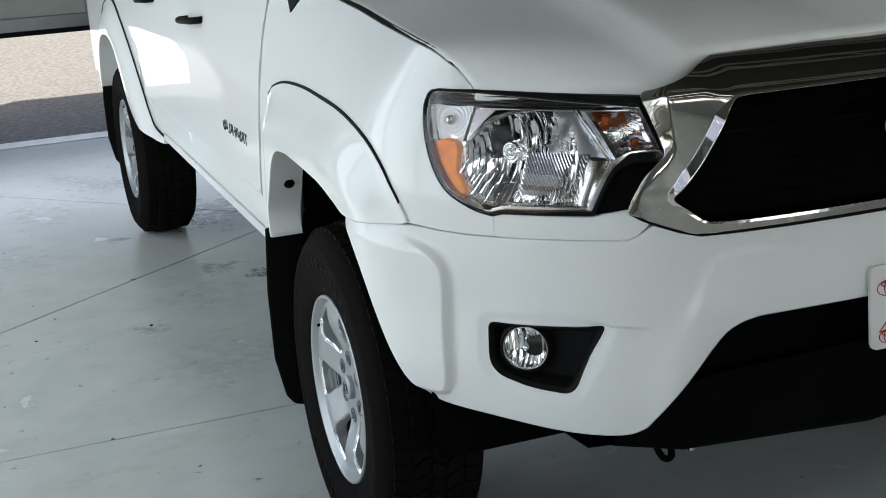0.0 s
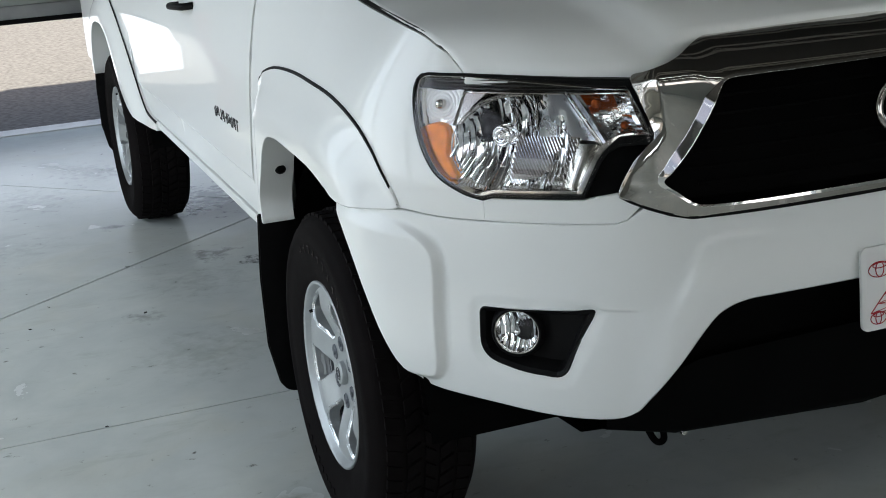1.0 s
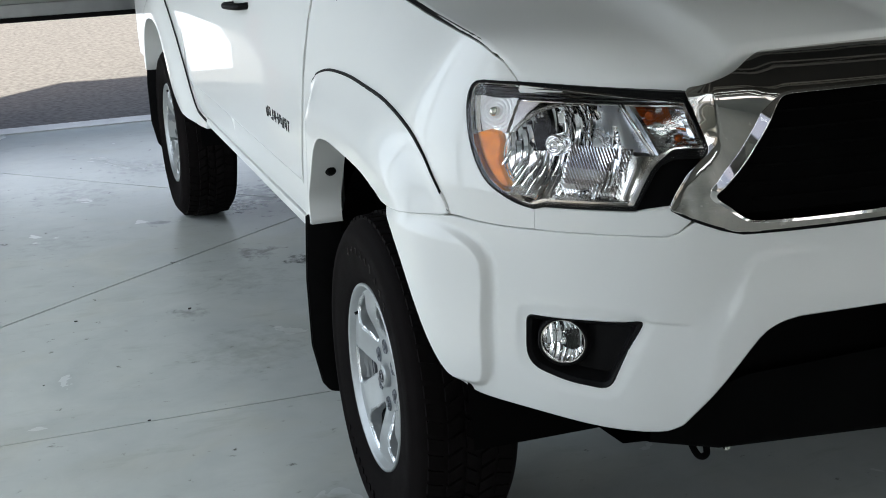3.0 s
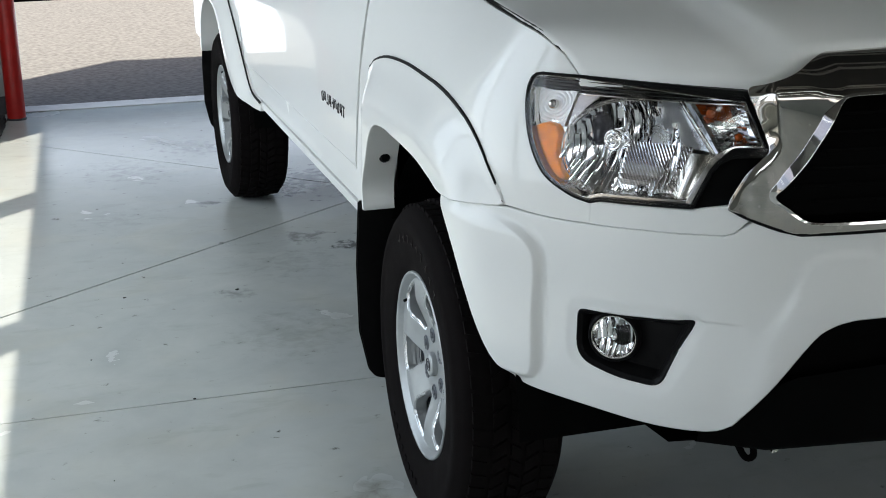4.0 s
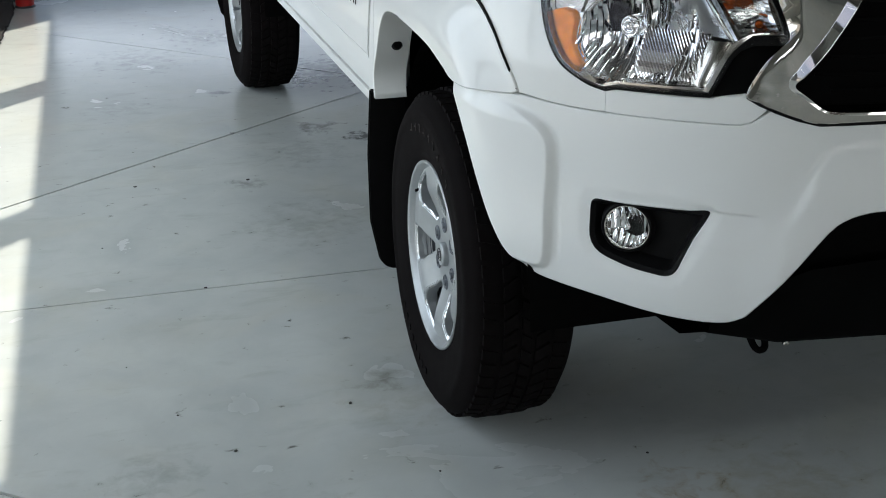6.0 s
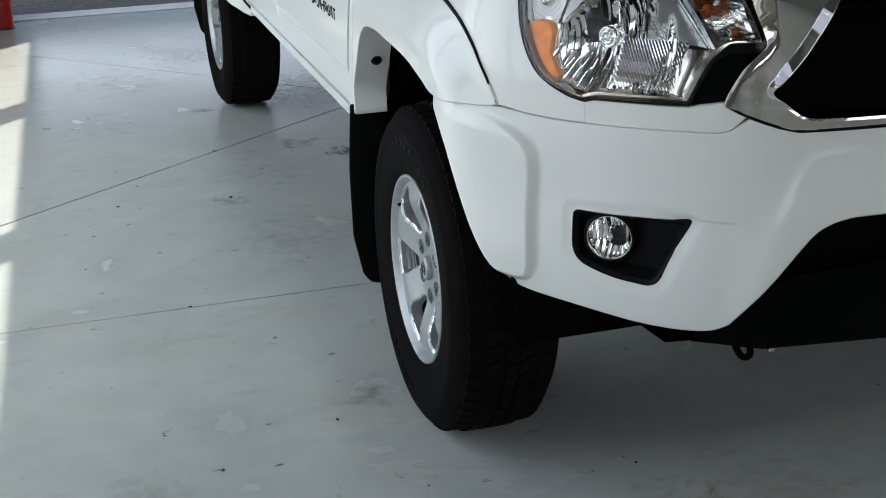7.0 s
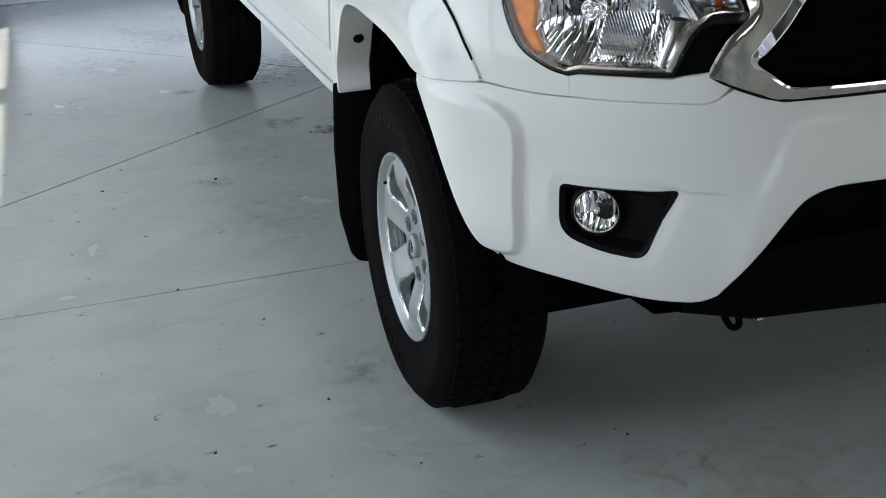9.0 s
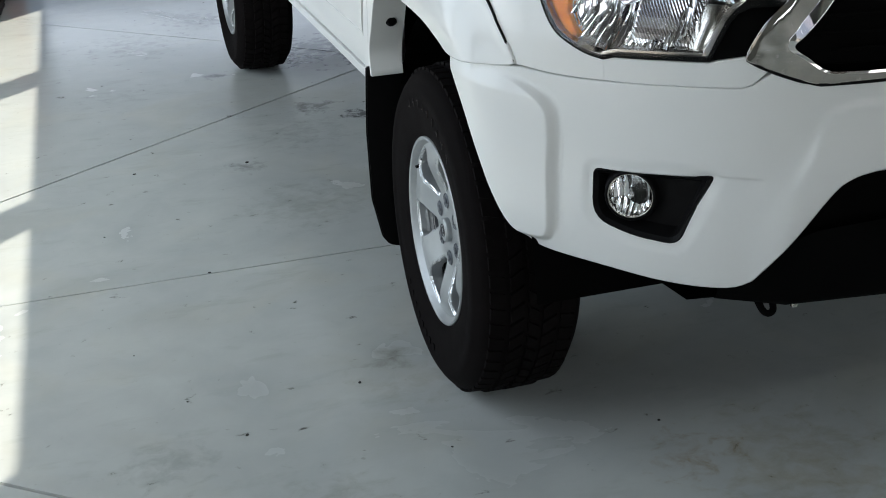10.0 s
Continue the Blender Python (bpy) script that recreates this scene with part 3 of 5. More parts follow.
def bump_lift(s, w):
    s = abs(s)
    away = signed(CREASE, s, w)
    out = .014 * ease(-.009, .008, away) * ease(.885, .84, w) - .003 * math.exp(-((away + .014) / .008) ** 2) * ease(.885, .84, w) * ease(.56, .60, w) + .020 * ease(1.0, 1.25, s)
    if s < .7:
        far = signed(SWOOSH, s, w)
        out += .0035 * ease(.011, -.011, far) * (1 - .8 * ease(.0, .10, -far)) * ease(.70, .78, w) * ease(.25, .40, s)
    out += .014 * (1 - ease(.015, .11, near(BUMP_LOW, s, w))) * ease(.60, .52, s)
    out -= .006 * ease(.752, .744, w) * ease(.680, .735, w) * ease(.560, .600, s) * ease(.72, .66, s)
    return out - .004 * (1 - ease(0, .025, near(FOG + FOG[:1], s, w))) * ease(1.0, .9, s)


bumper = panel("bumper", right + other(right), M_PAINT, truck, lift=bump_lift, deep=.05, holes=(FOG, other(FOG)), label="white front bumper cover", step=.0098,
               lines=[[(m * a, b) for a, b in offset(CREASE[:-8], d)] for d in (-.021, -.015, -.009, -.0045, 0, .004, .008, .013) for m in (1, -1)]
               + [[(m * .55, w), (m * .648, w)] for w in (.755, .752, .7495, .747, .744, .741) for m in (1, -1)])[0]

# filler strips between lamp and bumper
FILLER = [(.866, .895), (.612, .910), (.596, .916), (.566, .943), (.61, .957), (.655, .948), (.668, .944), (.866, .934)]
panel("filler_strip", FILLER, M_PAINT, truck, mirror=True, label="white strip below the headlamp")
panel("corner_mesh", [(.684, .950), (.608, .953), (.586, .992), (.560, 1.036), (.612, 1.038), (.634, 1.024), (.655, .988)], M_DARK, truck, lift=-.006, deep=.04, mirror=True, label="black textured corner piece", step=.015, bevel=.001)

# inner shell that closes the gaps
panel("inner_panel", [(0, .58), (.6, .58), (.62, .56), (1.0, .56), (1.12, .68), (1.25, .84), (1.4, .93), (1.7, .97), (1.86, .95), (1.98, .64), (2.2, .61), (2.16, 1.28), (1.6, 1.24), (1.1, 1.19), (.93, 1.12), (.6, 1.10), (.4, 1.14), (0, 1.14)],
      M_DARK, truck, lift=-.105, deep=.01, mirror=True, step=.05)

# hood: a sheet between its front edge, its flanks and the cowl
NOSE = spline([(-.742, -.566, 1.149), (-.62, -.682, 1.148), (-.50, -.752, 1.145), (-.455, -.756, 1.149), (-.405, -.738, 1.171), (-.365, -.722, 1.188), (-.18, -.708, 1.193), (0, -.702, 1.195)], 6)


def along(line, t):
    d = np.r_[0, np.cumsum([math.dist(a, b) for a, b in zip(line, line[1:])])]
    return Vector([float(np.interp(t * d[-1], d, [p[i] for p in line])) for i in range(3)])


def hood_place(u, v, o=0.0):
    m = 1 if u <= 0 else -1
    q = 1 - abs(u)                     # 0 at the flank, 1 at the middle
    edge = [tuple(skin(s, w)) for s, w in HOOD_EDGE]
    c0, c1 = along(NOSE, q), Vector((-.79 * (1 - q), .62 + .06 * q * (2 - q), 1.305 + .07 * (1 - (1 - q) ** 2)))
    e = along(edge, v)
    mid = Vector((0, -.702 + v * (.68 + .702), 1.195 + .180 * math.sin(v * 1.45) / math.sin(1.45)))
    k00, k10, k01, k11 = along(NOSE, 0), along(NOSE, 1), Vector(edge[-1]), Vector((0, .68, 1.375))
    p = c0 * (1 - v) + c1 * v + e * (1 - q) + mid * q - (k00 * (1 - q) * (1 - v) + k10 * q * (1 - v) + k01 * (1 - q) * v + k11 * q * v)
    p.z += .035 * math.sin(math.pi * v) * q * (1 - q) * 2 + o
    return Vector((p.x * m, p.y, p.z))


def hood_sheet():
    bm = bmesh.new()
    us = np.linspace(-1, 1, 97)
    vs = np.linspace(0, 1, 41)
    grid = [[bm.verts.new(hood_place(float(u), float(v))) for u in us] for v in vs]
    for a, b in zip(grid, grid[1:]):
        for k in range(len(us) - 1):
            bm.faces.new((a[k], a[k + 1], b[k + 1], b[k]))
    edge = [e for e in bm.edges if e.is_boundary]
    got = bmesh.ops.extrude_edge_only(bm, edges=edge)
    low = [v for v in got["geom"] if isinstance(v, bmesh.types.BMVert)]
    for v in low:
        v.co.z -= .022
        v.co.y += .004 if v.co.y < -.5 else 0
    bmesh.ops.recalc_face_normals(bm, faces=bm.faces[:])
    return bm


part("hood", hood_sheet(), M_PAINT, truck, "white hood with a raised middle", smooth=True)

# chrome grille surround and dark grille: pairs of outer and inner edge, from the top middle round to the bottom middle
RIM = [((0, 1.187), (0, 1.118)), ((.2, 1.187), (.2, 1.118)), ((.33, 1.186), (.330, 1.118)), ((.372, 1.185), (.362, 1.117)), ((.408, 1.174), (.379, 1.112)), ((.452, 1.155), (.395, 1.099)),
       ((.50, 1.144), (.413, 1.082)), ((.545, 1.141), (.431, 1.066)), ((.588, 1.137), (.449, 1.050)), ((.566, 1.106), (.467, 1.033)), ((.546, 1.072), (.485, 1.017)), ((.538, 1.048), (.501, 1.003)),
       ((.556, 1.032), (.515, .991)), ((.582, 1.008), (.527, .982)), ((.606, .962), (.526, .973)), ((.585, .950), (.506, .959)), ((.558, .939), (.491, .947)), ((.520, .926), (.478, .939)), ((.484, .917), (.458, .934)),
       ((.40, .918), (.39, .933)), ((.2, .922), (.2, .936)), ((0, .924), (0, .938))]
ROLL = spline([(.485, 1.22), (.498, 1.17), (.505, 1.130), (.507, 1.09), (.510, 1.055), (.531, 1.030), (.567, 1.004), (.593, .966), (.612, .935), (.63, .90)], 6)


def both_sides(loop):
    return loop + [(-s, w) for s, w in loop[-2:0:-1]]


def rim_lift(s, w):
    """The chrome band: a steep face that stands proud, rolling back towards the lamp and over the top."""
    s = abs(s)
    d = max(0.0, -signed(ROLL, s, w)) if s > .42 else 0.0
    turn = 1.116 + .010 * ease(.36, .44, s)
    back = .5 * (w - turn + math.hypot(w - turn, .004))
    proud = (inset(s, min(w, 1.188)) + .09 * max(0, w - .945)) * max(0, 1 - back / (1.188 - turn)) * ease(.935, 1.0, w)
    return .008 + max(0, proud) - 1.0 * (d - .014 * (1 - math.exp(-d / .014)))


def rim_place(s, w, o=0.0):
    p = skin(abs(s), w)
    q = Vector((-.5 * ease(.05, .40, abs(s)), -.84, .21)) * o
    return Vector(((p.x + q.x) * (1 if s >= 0 else -1), p.y + q.y, p.z + q.z))


def chrome_lip():
    """The bevel between the band and the opening, in the chrome lightened for shine."""
    bm = bmesh.new()
    rows = []
    for (s0, w0), (s1, w1) in zip(RIM_CREST, RIM_IN):
        top = rim_lift(s0, w0)
        crest = rim_place(s0, w0, top)
        rise = float(np.interp(w1, [.942, .962, .990, 1.100, 1.115], [-.25, -.10, .36, .36, .0]))
        o = top + rise * math.hypot(s1 - s0, w1 - w0)
        foot = rim_place(s1, w1, o)
        row = [rim_place(s0, w0, top - .004), crest] + [crest.lerp(foot, f) for f in (.06, .35, .65, .92)] + [foot, rim_place(s1, w1, o - .004), rim_place(s1, w1, -.055)]
        rows.append([bm.verts.new(p) for p in row])
    for r0, r1 in zip(rows, rows[1:] + rows[:1]):
        for k in range(len(r0) - 1):
            bm.faces.new((r0[k], r0[k + 1], r1[k + 1], r1[k]))
    bmesh.ops.recalc_face_normals(bm, faces=bm.faces[:])
    return bm


RIM_OUT, RIM_IN = both_sides(spline([p for p, _ in RIM], 8)), both_sides(spline([q for _, q in RIM], 8))
RIM_CREST = []
for (s0, w0), (s1, w1) in zip(RIM_OUT, RIM_IN):
    lip = float(np.interp(w1, [.936, .970, 1.0, 1.085, 1.112], [.006, .009, .018, .018, .004]))
    f = max(.3, 1 - lip / math.hypot(s1 - s0, w1 - w0))
    RIM_CREST.append((s0 + (s1 - s0) * f, w0 + (w1 - w0) * f))
# black strip laid over the seam, painting the shade of the gap
GAP = [(.606, .959), (.585, .948), (.558, .937), (.520, .924), (.484, .9155), (.40, .9165), (0, .9225)]
panel("grille_gap", GAP + [(a, b - .0045) for a, b in GAP[::-1]], M_SEAL, truck, lift=.0022, deep=.008, step=.02, mirror=True, bevel=.0008)
grille = panel("grille_surround", RIM_OUT, M_CHROME, truck, lift=rim_lift, deep=.09, step=.0085, label="chrome grille surround", holes=(RIM_CREST,), bevel=.002, place=rim_place)[0]
part("grille_lip", chrome_lip(), M_CHROME_LIT, grille, "bevelled lip in chrome lightened for shine", smooth=True)
panel("grille_mesh", [(.0, .93), (.47, .93), (.55, .985), (.38, 1.13), (0, 1.13), (-.38, 1.13), (-.55, .985), (-.47, .93)], M_DARK, grille, lift=-.070, deep=.01, label="black grille", step=.03)

# doors, sill and bed
def flank_lift(s, w):
    return -.009 * ease(.729, .715, w) + .004 * ease(.60, .64, w)


RIB = [[(2.2, w), (4.1, w)] for w in (.734, .729, .725, .722, .719, .715, .710)]
FR = 3.20
RR = 4.205
front_door = panel("front_door", [(2.195, .632), (2.164, .795), (2.136, .888), (2.091, 1.03), (2.091, 1.10), (2.126, 1.215), (2.14, 1.24), (FR - .0003, 1.24), (FR - .0003, .625), (2.21, .625)], M_PAINT, truck, lift=flank_lift, mirror=True, step=.05, label="white front door", bevel=.0003, lines=RIB)
rear_door = panel("rear_door", [(FR + .0003, 1.24), (RR, 1.24), (RR, .98), (4.13, .80), (4.06, .70), (3.96, .64), (3.90, .625), (FR + .0003, .625)], M_PAINT, truck, lift=flank_lift, mirror=True, step=.05, label="white rear door", bevel=.0003, lines=RIB)
panel("door_seal", strip(DOOR_GAP[3:], -.02, .02), M_SEAL, truck, lift=-.010, deep=.01, step=.03, mirror=True, bevel=.001)
panel("door_seal", [(FR - .02, .63), (FR + .02, .63), (FR + .02, 1.235), (FR - .02, 1.235)], M_SEAL, truck, lift=-.016, deep=.01, step=.03, mirror=True, bevel=.001)
panel("sill", [(2.06, .615), (2.07, .594), (3.80, .597), (3.80, .619)], M_PAINT, truck, lift=.001, deep=.05, mirror=True, step=.04, label="white rocker sill")
R0 = 4.788
RF_OUT = spline([(3.76, .618), (3.90, .622), (3.982, .639), (4.113, .722), (4.308, .846), (4.526, .964), (4.741, 1.045), (4.95, 1.045), (5.15, .98), (5.30, .85), (5.36, .62)], 4)
RF_IN = spline([(3.76, .590), (3.95, .580), (4.15, .60), (4.30, .66), (4.42, .75), (4.55, .85), (4.68, .895), (4.85, .90), (5.02, .87), (5.15, .78), (5.22, .62)], 4)
panel("bed_side", [(RR + .012, 1.22), (5.86, 1.22), (5.86, .62), (5.30, .62)] + [(5.25, .75), (5.1, .93), (4.9, .99), (4.7, .99), (4.5, .92), (4.36, .82), (RR + .012, .73)], M_PAINT, truck, mirror=True, step=.05, label="white cargo bed side")
panel("wheel_flare", RF_OUT + RF_IN[::-1], M_PAINT, truck, lift=lambda s, w: .006 + .042 * ease(0, .11, near(RF_OUT, s, w)), deep=.085, mirror=True, step=.03, label="white plastic wheel arch flare")
panel("flare_seal", strip(RF_OUT, -.004, .006), M_SEAL, truck, lift=.008, deep=.004, step=.03, mirror=True, bevel=.001)


# cab and bed, plain where they are not seen
def loft(sections, close=True):
    bm = bmesh.new()
    rings = [[bm.verts.new(p) for p in s] for s in sections]
    for a, b in zip(rings, rings[1:]):
        for k in range(len(a) - 1):
            bm.faces.new((a[k], a[k + 1], b[k + 1], b[k]))
    if close:
        bm.faces.new(rings[0][::-1])
        bm.faces.new(rings[-1])
    bmesh.ops.recalc_face_normals(bm, faces=bm.faces[:])
    return bm


def arc_section(y, belt, top, zb, zt):
    pts = [(-belt, y, zb)]
    for k in range(9):
        a = math.pi * (1 - k / 8)
        pts.append((top * math.copysign(abs(math.cos(a)) ** .5, math.cos(a)), y, zb + (zt - zb) * (.86 + .14 * math.sin(a))))
    return pts + [(belt, y, zb)]


part("cab_roof", loft([arc_section(1.20, .66, .60, 1.70, 1.755), arc_section(1.5, .67, .62, 1.70, 1.785), arc_section(2.1, .67, .62, 1.70, 1.78), arc_section(2.45, .66, .60, 1.69, 1.75)]), M_PAINT, truck, smooth=True)
part("windshield", loft([[(-.78, .64, 1.30), (.78, .64, 1.30)], [(-.62, 1.20, 1.71), (.62, 1.20, 1.71)]], False), M_TINT, truck)
part("rear_window", loft([[(-.78, 2.60, 1.23), (.78, 2.60, 1.23)], [(-.62, 2.46, 1.70), (.62, 2.46, 1.70)]], False), M_TINT, truck)
for m in (-1, 1):
    part("side_window", loft([[(m * .845, .70, 1.235), (m * .845, 2.58, 1.235)], [(m * .655, 1.24, 1.70), (m * .655, 2.44, 1.70)]], False), M_TINT, truck)
    part("pillar", tube([(m * .825, .60, 1.27), (m * .75, .9, 1.49), (m * .64, 1.22, 1.72)], [.045, .04, .035]), M_PAINT, truck, smooth=True)
    part("pillar", tube([(m * .845, 1.66, 1.235), (m * .655, 1.70, 1.71)], .03), M_BLACK, truck)
    part("pillar", tube([(m * .845, 2.58, 1.235), (m * .645, 2.45, 1.71)], .05), M_PAINT, truck, smooth=True)
part("cab_floor", box(-.80, .3, .50, .80, 2.62, .62), M_DARK, truck)
part("firewall", box(-.80, .56, .62, .80, .62, 1.27), M_DARK, truck)
part("bed_floor", box(-.80, 2.68, .62, .80, 4.28, .70), M_DARK, truck)
part("bed_front", box(-.84, 2.66, .70, .84, 2.70, 1.21, .004), M_PAINT, truck)
part("tailgate", box(-.84, 4.27, .68, .84, 4.33, 1.21, .012), M_PAINT, truck)
part("frame_rail", both(box(-.48, -.42, .42, -.38, 4.2, .52), box(.38, -.42, .42, .48, 4.2, .52)), M_DARK, truck)
part("front_valance", loft([[(-.60, -.81, .56), (-.45, -.88, .64), (0, -.905, .66), (.45, -.88, .64), (.60, -.81, .56)],
                            [(-.585, -.77, .49), (-.45, -.82, .480), (0, -.85, .470), (.45, -.82, .480), (.585, -.77, .49)],
                            [(-.55, -.70, .452), (-.42, -.74, .432), (0, -.76, .412), (.42, -.74, .432), (.55, -.70, .452)],
                            [(-.52, -.40, .42), (-.40, -.40, .40), (0, -.40, .385), (.40, -.40, .40), (.52, -.40, .42)]], False), M_DARK, truck, "black lower valance", smooth=True)
part("front_opening", loft([[(-.56, -.84, .80), (0, -.885, .82), (.56, -.84, .80)], [(-.56, -.80, .54), (0, -.84, .54), (.56, -.80, .54)]], False), M_DARK, truck)

# wheel wells
for m in (-1, 1):
    for y, zc in ((0.0, .40), (3.235, .40)):
        bm = bmesh.new()
        ring = []
        for k in range(25):
            a = math.radians(2 + 176 * k / 24)
            ring.append([bm.verts.new((m * x, y + (.49 if math.cos(a) > 0 else .53) * math.cos(a), zc + .50 * math.sin(a))) for x in (.845, .50)])
        for a, b in zip(ring, ring[1:]):
            bm.faces.new((a[0], a[1], b[1], b[0]))
        bm.faces.new([r[1] for r in ring if r[1].co.z > .52])
        part("wheel_well", bm, M_DARK, truck)


# wheels
TYRE = [(.205, -.096), (.214, -.104), (.226, -.107), (.232, -.1115), (.245, -.114), (.27, -.119), (.295, -.122), (.318, -.1225), (.322, -.1245), (.340, -.1225), (.344, -.119), (.356, -.113),
        (.366, -.104), (.372, -.094), (.376, -.085), (.378, -.05), (.379, 0), (.378, .05), (.376, .085), (.366, .104), (.345, .119), (.318, .1225), (.27, .119), (.226, .107), (.205, .096)]


def wheel_face(s, w, o=0.0):
    r = math.hypot(s, w)
    x = -.074 - .026 * ease(.075, .165, r) + .004 * ease(.165, .20, r) - o
    return Vector((x, s, w))


def shrink_loop(poly, d):
    """The outline moved outwards by d (inwards where d is below zero)."""
    cx, cy = sum(q[0] for q in poly) / len(poly), sum(q[1] for q in poly) / len(poly)
    return [(x + (x - cx) / math.hypot(x - cx, y - cy) * d, y + (y - cy) / math.hypot(x - cx, y - cy) * d) for x, y in poly]


# dull barrel grey, set darker for the shade in pockets and lug holes
M_BARREL = mat("dull barrel with recess shade", (0.13, 0.14, 0.155), 0.45, 0.4, vary=0.15, scale=20)
M_POLISH = mat("polished alloy edge", (0.66, 0.67, 0.68), 0.26, 1.0)


def turned(poly, a):
    c, n = math.cos(a), math.sin(a)
    return [(p * c - q * n, p * n + q * c) for p, q in poly]


def tread_blocks():
    """Rows of slanted blocks round the tyre, with shoulder lugs."""
    vs, fs = [], []

    def block(x0, x1, a0, a1, slant, r0, r1, drop=0.0):
        k = len(vs)
        for r, g in ((r0, 0.0), (r1, 0.0016)):
            for x, a in ((x0 + g, a0), (x1 - g, a0), (x1 - g, a1), (x0 + g, a1)):
                b = a + slant * (x - x0) / (x1 - x0)
                rr = r - drop * abs(x) / .1
                vs.append((x, rr * math.cos(b), rr * math.sin(b)))
        for f in ((4, 5, 6, 7), (0, 1, 5, 4), (1, 2, 6, 5), (2, 3, 7, 6), (3, 0, 4, 7)):
            fs.append(tuple(k + i for i in f))
    n = 62
    for i in range(n):
        a = 2 * math.pi * i / n
        d = 2 * math.pi / n
        block(-.096, -.060, a, a + d * .72, d * .25, .366, .3845, .006)
        block(-.053, -.020, a + d * .3, a + d * 1.08, -d * .5, .370, .3862)
        block(-.013, .013, a + d * .1, a + d * .85, d * .45, .370, .387)
        block(.020, .053, a + d * .4, a + d * 1.18, -d * .5, .370, .3862)
        block(.060, .096, a, a + d * .72, d * .25, .366, .3845, .006)
    me = bpy.data.meshes.new("tread")
    me.from_pydata(vs, [], fs)
    bm = bmesh.new()
    bm.from_mesh(me)
    bmesh.ops.recalc_face_normals(bm, faces=bm.faces[:])
    return bm


def wheel_parts(w):
    """A wheel round the x axis, its outer face towards -x."""
    part("tyre", lathe(TYRE, 96), M_RUBBER, w, "black all-terrain tyre", smooth=True)
    part("tread", tread_blocks(), M_RUBBER, w)
    rim = part("rim", lathe([(.190, -.058), (.193, -.062), (.199, -.082), (.206, -.090), (.215, -.094), (.2205, -.1005), (.2225, -.105), (.2215, -.110), (.217, -.1115), (.2125, -.108), (.208, -.100), (.203, -.095), (.1985, -.090), (.193, -.072)], 72),
               M_ALLOY, w, "silver six-spoke alloy rim", smooth=True)
    part("barrel", lathe([(.190, .10), (.205, .10), (.190, .06), (.185, -.02), (.192, -.062)], 48), M_BARREL, rim, "dull grey inner barrel", smooth=True)
    circle = [(.2125 * math.cos(a), .2125 * math.sin(a)) for a in np.linspace(0, 2 * math.pi, 73)[:-1]]
    pocket = [(.014, .093), (.008, .088), (-.008, .088), (-.014, .093), (-.024, .112), (-.041, .138), (-.047, .160), (-.047, .186), (-.040, .1965), (0, .2015), (.040, .1965), (.047, .186), (.047, .160), (.041, .138), (.024, .112)]
    holes = [turned(pocket, math.radians(60 * k + 20)) for k in range(6)]
    panel("spokes", circle, M_ALLOY, rim, lift=0.0, step=.011, deep=.030, place=wheel_face, holes=holes, bevel=.0055, label="cast silver spokes with bright edges")
    for h in holes:
        bm = bmesh.new()
        a = [bm.verts.new(wheel_face(*q, -.0045)) for q in shrink_loop(h, -.0052)]
        b = [bm.verts.new(wheel_face(*q, .0008)) for q in shrink_loop(h, .0012)]
        for k in range(len(a)):
            bm.faces.new((a[k], a[(k + 1) % len(a)], b[(k + 1) % len(a)], b[k]))
        bmesh.ops.recalc_face_normals(bm, faces=bm.faces[:])
        part("polished_edge", bm, M_POLISH, rim)
    part("brake_disc", lathe([(.0, -.01), (.15, -.01), (.15, .01), (.0, .01)], 40), M_STEEL, w, "dark brake disc")
    part("hub_plate", lathe([(.0, -.035), (.075, -.035), (.085, -.02), (.085, .0)], 32), M_STEEL, w)
    part("hub_cap", lathe([(.0, -.0885), (.018, -.0880), (.0205, -.0855), (.0225, -.0880), (.0265, -.0870), (.0285, -.082), (.0285, -.06)], 40), M_ALLOY, rim, "round silver centre cap", smooth=True)
    part("cap_mark", merge(*[lathe([(r - .0016, -.087), (r, -.0902), (r + .0016, -.087)], 28) for r in (.008, .0145)]), M_STEEL, rim, smooth=True)
    for k in range(6):
        a = math.radians(60 * k + 26)
        y, z = .0698 * math.cos(a), .0698 * math.sin(a)
        # lug recesses take the darker grey as their shade
        part("lug_hole", moved(lathe([(.0, -.0762), (.0155, -.0762), (.0165, -.0775), (.0185, -.0750)], 20), pose(0, y, z)), M_BARREL, rim)
        part("lug_nut", moved(lathe([(.0, -.0800), (.006, -.0800), (.0078, -.078), (.0085, -.073)], 6), pose(0, y, z)), M_BARREL, rim)
    part("valve_stem", tube([(-.085, .196 * math.cos(.6), .196 * math.sin(.6)), (-.105, .190 * math.cos(.6), .190 * math.sin(.6))], .004), M_SEAL, rim)
    # worn raised marks on the sidewall
    for k in range(9):
        a = math.radians(128 - 7.6 * k)
        bm = both(box(-.0008, -.0085, -.0095, .0008, -.0055, .0095, .0005, 1), box(-.0008, -.0050, .0060 - .006 * (k % 3), .0008, .0060, .0090 - .006 * (k % 3), .0005, 1))
        part("sidewall_mark", moved(bm, pose(-.1235, .300 * math.cos(a), .300 * math.sin(a)) @ Matrix.Rotation(a - math.pi / 2, 4, 'X')), M_LETTER, w)
    for k in range(8):
        a = math.radians(-45 - 6.2 * k)
        bm = box(-.0012, -.0060, -.0085, .0012, .0060, .0085, .0008, 1)
        part("sidewall_mark", moved(bm, pose(-.1235, .300 * math.cos(a), .300 * math.sin(a)) @ Matrix.Rotation(a - math.pi / 2, 4, 'X')), M_RUBBER, w)


